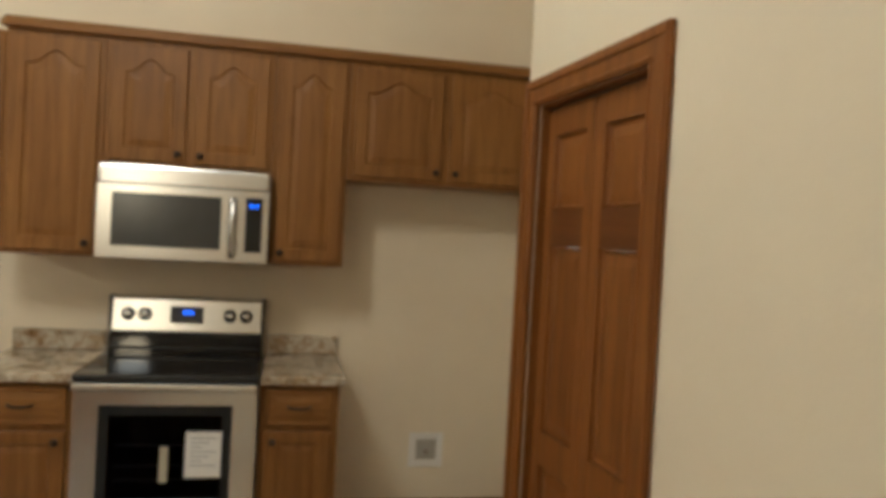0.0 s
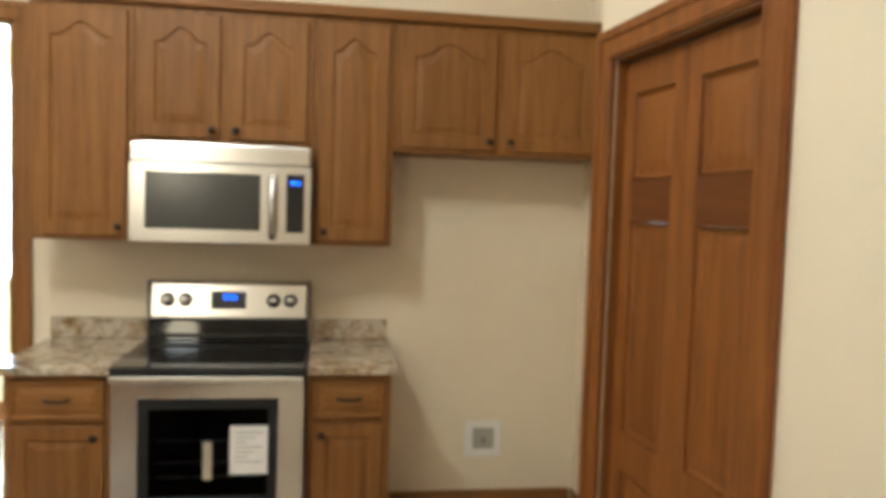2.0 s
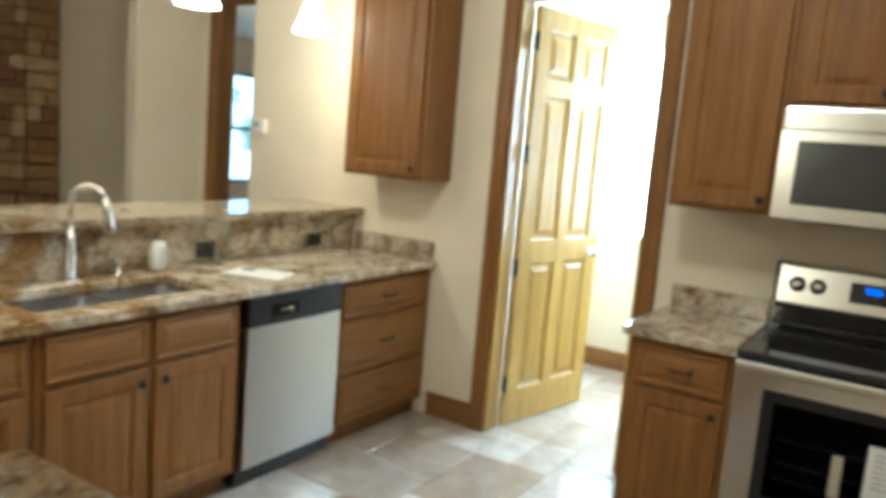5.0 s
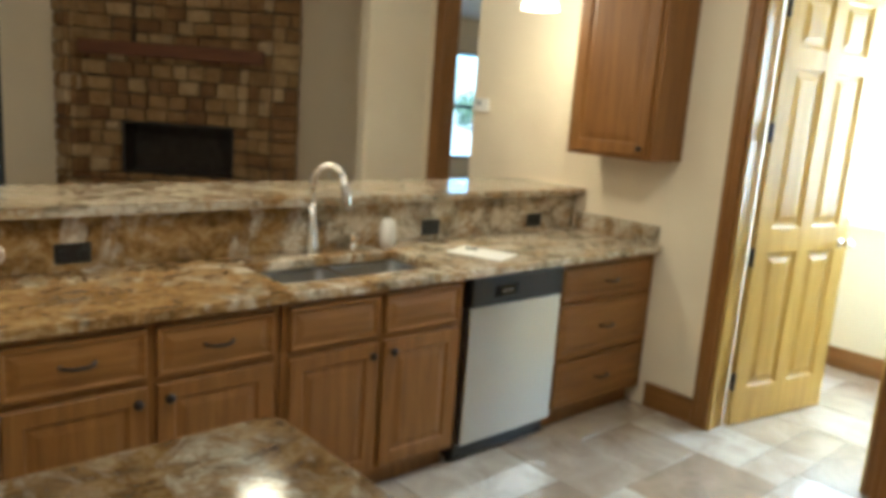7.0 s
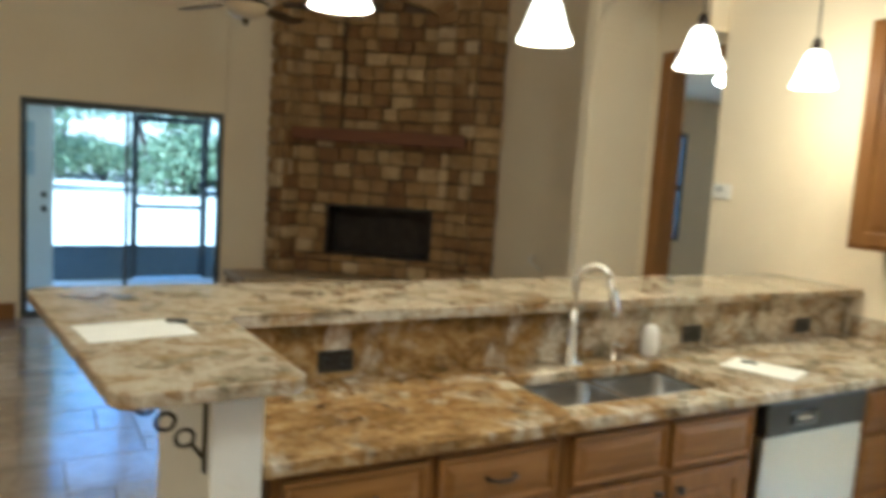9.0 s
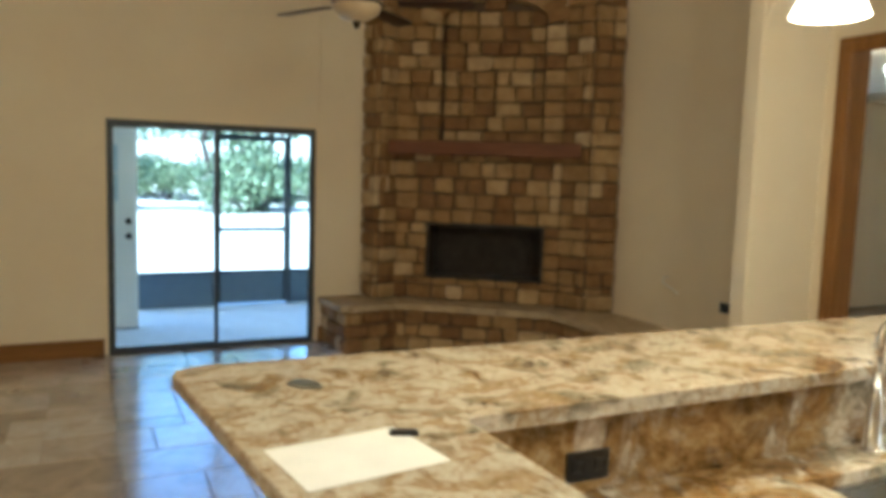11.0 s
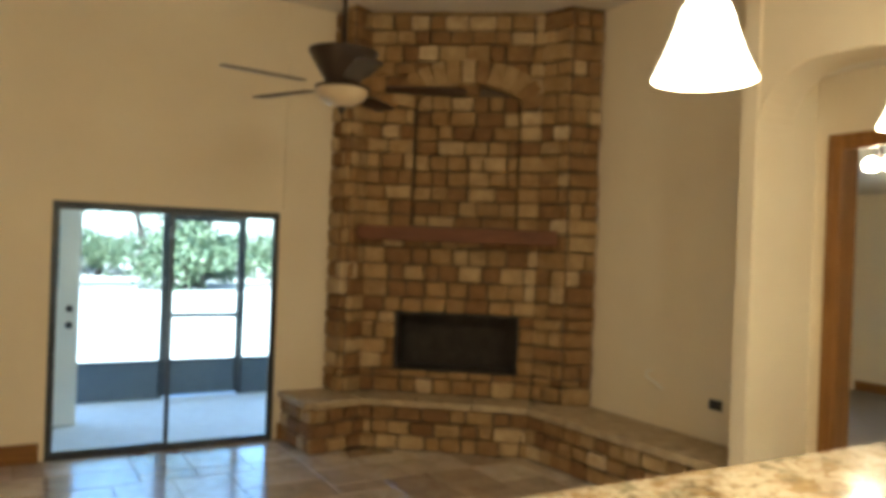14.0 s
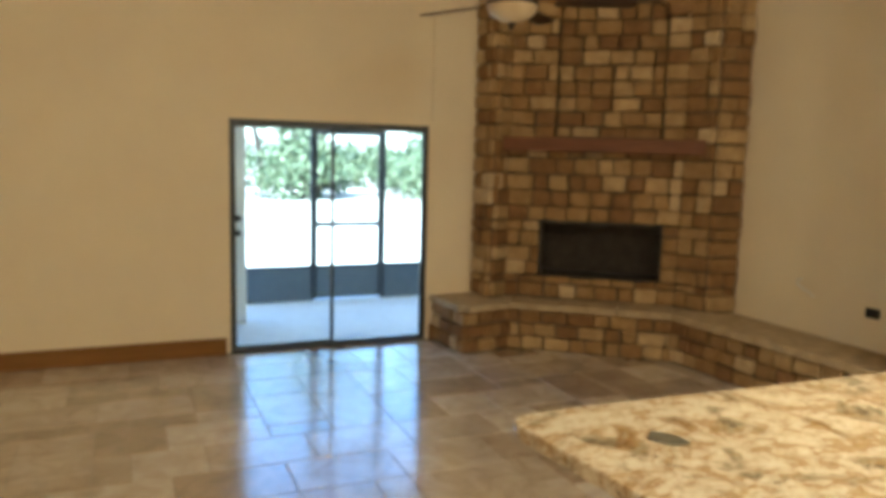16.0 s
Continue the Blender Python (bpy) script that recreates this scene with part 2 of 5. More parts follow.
SCREEN_PANEL = make_plain("dark_kick_panel", (0.10, 0.125, 0.15), 0.6)
FAN_METAL = make_plain("fan_dark_metal", (0.045, 0.03, 0.022), 0.35, 0.4)
FAN_BLADE = make_wood("fan_blade_walnut", (0.06, 0.034, 0.02), (0.045, 0.024, 0.014), (0.025, 0.013, 0.008), (2, 14, 14))
STONE = make_stone("sandstone_block")
STONE_FAR = make_stone_far("sandstone_blocks_joined")
MORTAR = make_plain("dark_mortar", (0.13, 0.09, 0.055), 0.9)
CAP_STONE = make_plain("pale_cap_stone", (0.48, 0.37, 0.22), 0.75, 0, 0.35)
SOOT = make_plain("sooty_firebrick", (0.045, 0.036, 0.028), 0.9, 0, 0.5)
TILE = make_tile("travertine_tile")
TILE_FAR = make_tile("travertine_tiles_joined", True)
GROUT = make_plain("grey_grout", (0.25, 0.21, 0.16), 0.9)
CONCRETE = make_plain("pale_concrete", (0.66, 0.66, 0.65), 0.8, 0, 0.12)
# emission on the blind stands in for daylight entering the laundry
BLIND = make_glow("daylight_glow_blind", (0.93, 1.0, 0.98), 6.0)


# ---- mesh helpers ----
def box_bm(bm, x0, x1, y0, y1, z0, z1, bev=0.0, segs=1):
    made = bmesh.ops.create_cube(bm, size=1.0, matrix=Matrix.Translation(((x0 + x1) / 2, (y0 + y1) / 2, (z0 + z1) / 2)) @ Matrix.Diagonal((abs(x1 - x0), abs(y1 - y0), abs(z1 - z0), 1)))
    if bev:
        edges = list({e for v in made["verts"] for e in v.link_edges})
        bmesh.ops.bevel(bm, geom=edges, offset=bev, segments=segs, profile=0.6, affect="EDGES")


def lathe_bm(bm, profile, segs=24, centre=(0, 0, 0), turn=None):
    """Turns a profile of (radius, height) round z."""
    m = Matrix.Translation(centre) @ (turn.to_4x4() if turn else Matrix.Identity(4))
    rings = []
    for r, z in profile:
        rings.append([bm.verts.new(m @ Vector((r * math.cos(2 * math.pi * k / segs), r * math.sin(2 * math.pi * k / segs), z))) for k in range(segs)])
    for a, b in zip(rings, rings[1:]):
        for k in range(segs):
            bm.faces.new((a[k], a[(k + 1) % segs], b[(k + 1) % segs], b[k]))
    bm.faces.new(list(reversed(rings[0])))
    bm.faces.new(rings[-1])


def tube_bm(bm, pts, r, segs=8):
    """A round bar along points; r may be one radius or one a point."""
    pts = [Vector(p) for p in pts]
    rings = []
    for i, p in enumerate(pts):
        d = (pts[min(i + 1, len(pts) - 1)] - pts[max(i - 1, 0)]).normalized()
        side = d.cross(Vector((0.3, 0.9, 0.2))).normalized()
        up = d.cross(side)
        rad = r[i] if isinstance(r, (list, tuple)) else r
        rings.append([bm.verts.new(p + rad * (math.cos(2 * math.pi * k / segs) * side + math.sin(2 * math.pi * k / segs) * up)) for k in range(segs)])
    for a, b in zip(rings, rings[1:]):
        for k in range(segs):
            bm.faces.new((a[k], a[(k + 1) % segs], b[(k + 1) % segs], b[k]))
    bm.faces.new(list(reversed(rings[0])))
    bm.faces.new(rings[-1])


def prism_bm(bm, outline, z0, z1, bev=0.0):
    """A slab with the given outline in x and y."""
    low = [bm.verts.new((x, y, z0)) for x, y in outline]
    top = [bm.verts.new((x, y, z1)) for x, y in outline]
    n = len(outline)
    faces = [bm.faces.new(list(reversed(low))), bm.faces.new(top)]
    for k in range(n):
        faces.append(bm.faces.new((low[k], low[(k + 1) % n], top[(k + 1) % n], top[k])))
    if bev:
        edges = [e for f in faces[:2] for e in f.edges]
        bmesh.ops.bevel(bm, geom=edges, offset=bev, segments=3, profile=0.6, affect="EDGES")


def finish(name, bm, mat, parent=None, smooth=False):
    bmesh.ops.recalc_face_normals(bm, faces=bm.faces)
    data = bpy.data.meshes.new(name)
    bm.to_mesh(data)
    bm.free()
    data.materials.append(mat)
    if smooth:
        for p in data.polygons:
            p.use_smooth = True
    ob = new(name, data)
    if parent:
        ob.parent = parent
    return ob


def boxes(name, mat, *dims, parent=None, bev=0.0, segs=1):
    """One mesh of one or more boxes (x0, x1, y0, y1, z0, z1)."""
    bm = bmesh.new()
    for d in dims:
        box_bm(bm, *d, bev=bev, segs=segs)
    return finish(name, bm, mat, parent)


def lathe(name, mat, profile, parent=None, segs=24, centre=(0, 0, 0), turn=None):
    bm = bmesh.new()
    lathe_bm(bm, profile, segs, centre, turn)
    return finish(name, bm, mat, parent, True)


def tube(name, mat, *runs, r=0.005, parent=None, segs=8):
    bm = bmesh.new()
    for pts in runs:
        tube_bm(bm, pts, r, segs)
    return finish(name, bm, mat, parent, True)


def thing(name, place, label, category, group="", rz=0):
    ob = new(name)
    ob.empty_display_size = 0.1
    ob.matrix_world = pose(*place, 0, 0, rz)
    return tagged(ob, label, category, group)


def setting(ob, label):
    return tagged(ob, label, kind="structure")


def raised_panel_bm(bm, x0, x1, z0, z1, y, rail=0.06, arch=0.0, thick=0.02, depth=0.008):
    """A framed door with a raised field, facing -y; its front lies at y."""
    k = 14 if arch else 1

    def loop(inset, yy, outer=False):
        a, b, c, d = x0 + inset, x1 - inset, z0 + inset, z1 - inset
        pts = [(a, c), (b, c)]
        for i in range(k + 1):
            s = 1 - 2 * i / k
            x = (a + b) / 2 + s * (b - a) / 2
            z = d
            if arch and not outer:
                z = d - arch + arch * (0.5 + 0.5 * math.cos(math.pi * min(1.0, abs(s) / 0.85)))
            pts.append((x, z))
        return [bm.verts.new((px, yy, pz)) for px, pz in pts]

    loops = [loop(0, y + thick, True), loop(0, y + 0.004, True), loop(0.004, y, True), loop(rail, y), loop(rail + 0.006, y + depth), loop(rail + 0.014, y + depth), loop(rail + 0.04, y + 0.002)]
    n = len(loops[0])
    for a, b in zip(loops, loops[1:]):
        for i in range(n):
            bm.faces.new((a[i], a[(i + 1) % n], b[(i + 1) % n], b[i]))
    bm.faces.new(loops[0])
    bm.faces.new(loops[-1])


def panel_door(name, mat, x0, x1, z0, z1, y, parent, rail=0.06, arch=0.0):
    bm = bmesh.new()
    raised_panel_bm(bm, x0, x1, z0, z1, y, rail, arch)
    return finish(name, bm, mat, parent)


def knob(x, y, z, parent):
    return lathe("knob", BRONZE, [(0.006, 0), (0.006, 0.012), (0.015, 0.016), (0.016, 0.022), (0.010, 0.028), (0.002, 0.029)], parent, 14, (x, y, z), Euler((radians(90), 0, 0)).to_matrix())


def pull(x, y, z, parent):
    pts = [(x - 0.048, y, z), (x - 0.044, y - 0.018, z), (x - 0.02, y - 0.026, z - 0.004), (x + 0.02, y - 0.026, z - 0.004), (x + 0.044, y - 0.018, z), (x + 0.048, y, z)]
    return tube("handle", BRONZE, pts, r=[0.006, 0.005, 0.006, 0.006, 0.005, 0.006], parent=parent)


# ---- the large structure ----
CEIL = 3.92
WEST, EAST, SOUTH = -8.36, 1.76, -8.6
# the pantry juts out of the east side; its doorway starts at this corner and runs south, a few degrees off square
PANTRY_AT = Matrix.Translation((1.277, -1.665, 0)) @ Matrix.Rotation(radians(5.0), 4, "Z")
PN, PS, PH = 0.0, -0.675, 2.03
BACK = 0.48
setting(boxes("wall_north", WALL, (-3.75, -1.78, 0, 0.12, 0, CEIL), (-1.78, -1.0, 0, 0.12, 2.38, CEIL), (-1.0, EAST + 0.25, 0, 0.12, 0, CEIL)), "cream painted wall behind the range and sink run")
setting(boxes("wall_east", WALL, (EAST, EAST + 0.12, -1.70, -0.001, 0, CEIL)), "cream painted wall beside the fridge space")
east = setting(boxes("wall_pantry_front", WALL, (0, 0.12, PN, 0.112, 0, CEIL), (0, 0.12, PS, PN, PH, CEIL), (0, 0.12, SOUTH + 1.5, PS, 0, CEIL), (0.12, 0.62, 0.0, 0.112, 0, CEIL)), "cream painted wall with the pantry doorway")
east.matrix_world = PANTRY_AT
setting(boxes("wall_west", WALL, (WEST - 0.14, WEST, SOUTH, -3.715, 0, CEIL), (WEST - 0.14, WEST, -3.715, -1.905, 2.03, CEIL), (WEST - 0.14, WEST, -1.905, BACK + 0.12, 0, CEIL)), "tall cream painted wall with the sliding door")
setting(boxes("wall_south", WALL, (WEST, EAST + 0.4, SOUTH - 0.12, SOUTH, 0, CEIL)), "plain cream wall at the far end of the great room")
setting(boxes("wall_back", WALL, (WEST, -4.80, BACK, BACK + 0.12, 0, CEIL)), "cream painted wall beside the stone fireplace")
setting(boxes("ceiling", CEILING, (WEST - 0.14, EAST + 0.4, SOUTH - 0.12, 0.0, CEIL, CEIL + 0.1), (WEST - 0.14, -3.75, 0.0, BACK, CEIL, CEIL + 0.1)), "white painted ceiling")
setting(boxes("ceiling_rear", CEILING, (-8.3, -2.0, BACK + 0.13, 6.6, 2.75, 2.85), (-4.76, -2.0, 0.16, BACK + 0.13, 2.95, 3.05)), "white ceiling of the hall and bedroom")


def arch_wall():
    """The wall over the arched opening, with rounded upper corners."""
    bm = bmesh.new()
    x0, x1, spring, top, r = -4.76, -3.75, 2.55, 2.92, 0.40
    pts = [(x0, CEIL), (x0, spring)]
    pts += [(x0 + r - r * math.cos(a), spring + (top - spring) * math.sin(a)) for a in [math.pi / 2 * i / 10 for i in range(1, 11)]]
    pts += [(x1 - r + r * math.sin(a), spring + (top - spring) * math.cos(a)) for a in [math.pi / 2 * i / 10 for i in range(0, 10)]]
    pts += [(x1, spring), (x1, CEIL)]
    a = [bm.verts.new((x, -0.155, z)) for x, z in pts]
    b = [bm.verts.new((x, 0.15, z)) for x, z in pts]
    bm.faces.new(a), bm.faces.new(list(reversed(b)))
    for k in range(len(pts)):
        bm.faces.new((a[k], a[(k + 1) % len(pts)], b[(k + 1) % len(pts)], b[k]))
    return finish("wall_arch", bm, WALL)


setting(arch_wall(), "cream wall over an arched hall opening")
setting(boxes("wall_pier", WALL, (-4.88, -4.76, -0.17, BACK, 0, CEIL), bev=0.014, segs=3), "cream pier beside the arched opening")
HALL = 0.42
setting(boxes("wall_hall", WALL, (-4.88, -4.61, BACK, BACK + 0.12, 0, 2.95), (-4.61, -3.79, HALL, HALL + 0.12, 2.50, 2.95), (-3.79, -2.0, HALL, HALL + 0.12, 0, 2.95), (-4.76, -4.61, HALL, BACK, 0, 2.95), (-2.12, -2.0, 0.12, HALL, 0, 2.95)), "cream hall wall with a doorway")
setting(boxes("wall_bedroom", WALL, (-8.2, -8.08, 0.62, 2.6, 0, 2.75), (-8.2, -8.08, 4.4, 6.5, 0, 2.75), (-8.2, -8.08, 2.6, 4.4, 2.30, 2.75), (-8.2, -8.08, 2.6, 4.4, 0, 0.80), (-8.2, -2.0, 6.4, 6.52, 0, 2.75), (-2.12, -2.0, 0.54, 6.4, 0, 2.75)), "cream walls of the room beyond the hall")
setting(boxes("wall_laundry", WALL, (-2.9, 0.6, 1.80, 1.92, 0, 0.98), (-2.9, -2.3, 1.80, 1.92, 0.98, 2.6), (-0.55, 0.6, 1.80, 1.92, 0.98, 2.6), (-2.3, -0.55, 1.80, 1.92, 2.45, 2.6), (-2.9, -2.78, 0.12, 1.8, 0, 2.6), (0.48, 0.6, 0.12, 1.8, 0, 2.6)), "pale walls of the laundry room")
setting(boxes("ceiling_laundry", CEILING, (-2.9, 0.6, 0.12, 1.92, 2.6, 2.7)), "white laundry ceiling")
setting(boxes("wall_pantry", WALL, (1.95, 2.05, -3.0, -1.45, 0, 2.6)), "plain wall inside the pantry")
setting(boxes("wall_joint", WALL, (WEST, WEST + 0.02, -1.885, -1.855, 2.07, CEIL), bev=0.006, segs=2), "narrow vertical drywall bead above the slider")

# baseboards
BB = []
for dims in ((-2.17, -1.87, -0.016, 0.0, 0, 0.14), (0.79, EAST - 0.02, -0.016, 0.0, 0, 0.13), (EAST - 0.016, EAST, -1.54, -0.017, 0, 0.13), (-0.016, 0, SOUTH + 1.5, PS - 0.10, 0, 0.13),
             (WEST, WEST + 0.018, SOUTH, -3.75, 0, 0.15), (WEST, WEST + 0.018, -1.87, -1.81, 0, 0.15), (-2.7, 0.4, 1.782, 1.80, 0, 0.14), (-8.0, -2.2, 6.382, 6.40, 0, 0.14)):
    BB.append(setting(boxes("baseboard", TRIM_FLAT, dims, bev=0.005), "stained wood baseboard along the wall"))
    if dims[1] == 0:
        BB[-1].matrix_world = PANTRY_AT


def casing(name, horizontal, inner0, inner1, face, top, proud, width=0.09, mat=TRIM):
    """Door trim round an opening: flat boards with a raised outer bead."""
    bm = bmesh.new()
    for o, w, p in ((0.0, width, proud * 0.7), (width * 0.62, width * 0.34, proud), (0.006, width * 0.12, proud * 0.85)):
        for a, b, c, d in ((inner0 - o - w, inner0 - o, 0, top + o), (inner1 + o, inner1 + o + w, 0, top + o), (inner0 - o - w, inner1 + o + w, top + o, top + o + w)):
            e = 0.0 if o == 0.0 else 0.002
            if horizontal:
                box_bm(bm, a, b, face - p, face - e, c + (0.001 if o else 0), d, 0.003)
            else:
                box_bm(bm, face - p, face - e, a, b, c + (0.001 if o else 0), d, 0.003)
    return finish(name, bm, mat)


setting(casing("door_trim_laundry", True, -1.78, -1.0, -0.001, 2.38, 0.024), "stained wood trim round the laundry doorway")
trim = setting(casing("door_trim_pantry", False, PS, PN, -0.001, PH, 0.026, 0.09, PANTRY), "stained wood trim round the pantry doors")
trim.matrix_world = PANTRY_AT
setting(casing("door_trim_hall", True, -4.57, -3.79, HALL - 0.001, 2.47, 0.03, 0.10), "dark stained trim round the hall doorway")
setting(boxes("door_jamb_hall", TRIM, (-4.61, -4.57, HALL, HALL + 0.14, 0, 2.5), (-3.79, -3.77, HALL, HALL + 0.14, 0, 2.5)), "dark stained jamb of the hall doorway")
setting(boxes("door_jamb_laundry", PINE, (-1.79, -1.765, 0.0, 0.13, 0, 2.38), (-1.015, -0.99, 0.0, 0.13, 0, 2.38), (-1.79, -0.99, 0.0, 0.13, 2.36, 2.385)), "honey pine jamb of the laundry doorway")


# ---- doors ----
def six_panel_door(label, mat, place, rz, w, h, hinges, name="door"):
    """A six-panel leaf: local x along the leaf from the hinge, front to -y."""
    d = thing(name, place, label, "door", rz=rz)
    st, mid = 0.11, 0.10
    pw = (w - 2 * st - mid) / 2
    rows = [(0.20, 0.40 * h), (0.40 * h + 0.13, 0.80 * h), (0.80 * h + 0.10, h - 0.11)]
    bm = bmesh.new()
    zs = [0, rows[0][0], rows[0][1], rows[1][0], rows[1][1], rows[2][0], rows[2][1], h]
    for a, b in ((0, st), (st + pw, st + pw + mid), (w - st, w)):
        box_bm(bm, a, b, -0.018, 0.018, 0, h, 0.002)
    for a, b in ((zs[0], zs[1]), (zs[2], zs[3]), (zs[4], zs[5]), (zs[6], zs[7])):
        for u0 in (st, st + pw + mid):
            box_bm(bm, u0 - 0.001, u0 + pw + 0.001, -0.017, 0.017, a, b)
    finish("leaf", bm, mat, d)
    for z0, z1 in rows:
        for u0 in (st, st + pw + mid):
            bm = bmesh.new()
            raised = [(0, 0.004), (0.012, -0.004), (0.03, -0.004), (0.055, -0.012)]
            for side in (1, -1):
                loops = []
                for ins, y in raised:
                    a, b, c, e = u0 + ins, u0 + pw - ins, z0 + ins, z1 - ins
                    yy = side * (y - 0.002) if ins else side * -0.014
                    if ins == 0.012 or ins == 0.03:
                        yy = side * -0.003
                    loops.append([bm.verts.new(p) for p in ((a, yy, c), (b, yy, c), (b, yy, e), (a, yy, e))])
                for p, q in zip(loops, loops[1:]):
                    for i in range(4):
                        bm.faces.new((p[i], p[(i + 1) % 4], q[(i + 1) % 4], q[i]))
                bm.faces.new(loops[-1])
            finish("panel", bm, mat, d)
    if hinges:
        for z in hinges:
            lathe("hinge", BRONZE, [(0.008, -0.05), (0.009, -0.045), (0.009, 0.045), (0.008, 0.05)], d, 10, (-0.012, -0.022, z))
            boxes("hinge_plate", BRONZE, (-0.03, 0.002, -0.020, -0.012, z - 0.045, z + 0.045), parent=d)
        for s in (-1, 1):
            lathe("knob", CHROME, [(0.026, 0.018), (0.026, 0.024), (0.010, 0.028), (0.010, 0.05), (0.024, 0.06), (0.028, 0.072), (0.022, 0.086), (0.004, 0.09)], d, 18, (w - 0.07, 0, 0.97), Euler((radians(90 * s), 0, 0)).to_matrix())
    return d


six_panel_door("honey pine six-panel door standing open", PINE, (-1.745, 0.135, 0.012), 79, 0.79, 2.34, (0.25, 0.92, 1.55, 2.15))


jamb = setting(boxes("door_jamb_pantry", PANTRY, (0.002, 0.12, PN - 0.007, PN - 0.001, 0, PH - 0.001), (0.002, 0.12, PS + 0.001, PS + 0.007, 0, PH - 0.001), (0.002, 0.12, PS + 0.007, PN - 0.007, PH - 0.008, PH - 0.001)), "stained wood jamb of the pantry doorway")
jamb.matrix_world = PANTRY_AT


def pantry_leaf(y0, w=0.328, h=2.003):
    """A bifold leaf with one column of three raised panels."""
    d = thing("pantry_door", (0.045, y0, 0.012), "reddish stained pine bifold pantry door, closed", "door", "pantry doors", -90)
    d.matrix_world = PANTRY_AT @ d.matrix_world
    st = 0.058
    rows = [(0.18, 0.84), (0.95, 1.555), (1.675, h - 0.09)]
    zs = [0.0, *[z for r in rows for z in r], h]
    bm = bmesh.new()
    for a, b in ((0, st), (w - st, w)):
        box_bm(bm, a, b, -0.017, 0.017, 0, h, 0.003)
    finish("stile", bm, PANTRY, d)
    bm = bmesh.new()
    for a, b in zip(zs[:4:2] + zs[6:7], zs[1:4:2] + zs[7:8]):
        box_bm(bm, st - 0.001, w - st + 0.001, -0.016, 0.016, a, b)
    finish("rail", bm, PANTRY, d)
    bm = bmesh.new()
    box_bm(bm, st - 0.001, w - st + 0.001, -0.016, 0.016, zs[4], zs[5])
    finish("lock_rail", bm, PANTRY_RAIL, d)
    for a, b in rows:
        bm = bmesh.new()
        raised_panel_bm(bm, st + 0.001, w - st - 0.001, a + 0.001, b - 0.001, -0.010, 0.004, 0.0, 0.018, 0.007)
        finish("panel", bm, PANTRY, d)


for y0 in (PN - 0.008, PN - 0.339):
    pantry_leaf(y0)
track = setting(boxes("door_track", BLACK, (0.03, 0.08, PS + 0.008, PN - 0.008, PH - 0.014, PH - 0.009)), "dark bifold track above the pantry doors")
track.matrix_world = PANTRY_AT

# laundry window with a drawn blind whose own glow replaces the daylight behind it
win = thing("laundry_window", (-1.425, 1.80, 0.98), "white framed laundry window with a blind that glows for daylight", "window")
boxes("frame", WHITE, (-0.875, -0.82, -0.02, 0.06, 0, 1.47), (0.82, 0.875, -0.02, 0.06, 0, 1.47), (-0.82, 0.82, -0.02, 0.06, 1.41, 1.47), (-0.82, 0.82, -0.04, 0.06, 0, 0.04), parent=win, bev=0.004)
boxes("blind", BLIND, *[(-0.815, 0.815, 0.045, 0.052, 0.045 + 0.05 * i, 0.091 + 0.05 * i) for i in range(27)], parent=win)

# ---- sliding glass door ----
sld = thing("sliding_door", (WEST - 0.05, -2.81, 0), "dark framed sliding glass door, two clear panes", "door", rz=90)
hw, hh = 0.905, 2.03
boxes("frame", FRAME, (-hw, -hw + 0.03, -0.035, 0.035, 0, hh), (hw - 0.03, hw, -0.035, 0.035, 0, hh), (-hw + 0.03, hw - 0.03, -0.035, 0.035, hh - 0.035, hh), (-hw + 0.03, hw - 0.03, -0.035, 0.035, 0, 0.02), parent=sld, bev=0.003)
for x0, x1, y in ((-hw + 0.03, 0.02, 0.02), (-0.02, hw - 0.03, -0.02)):
    boxes("sash", FRAME, (x0, x0 + 0.026, y - 0.015, y + 0.015, 0.021, hh - 0.036), (x1 - 0.026, x1, y - 0.015, y + 0.015, 0.021, hh - 0.036), (x0 + 0.026, x1 - 0.026, y - 0.015, y + 0.015, hh - 0.066, hh - 0.036), (x0 + 0.026, x1 - 0.026, y - 0.015, y + 0.015, 0.021, 0.05), parent=sld)
    pane = boxes("pane", GLASS, (x0 + 0.027, x1 - 0.027, y - 0.003, y + 0.003, 0.051, hh - 0.067), parent=sld)
    pane.visible_shadow = False


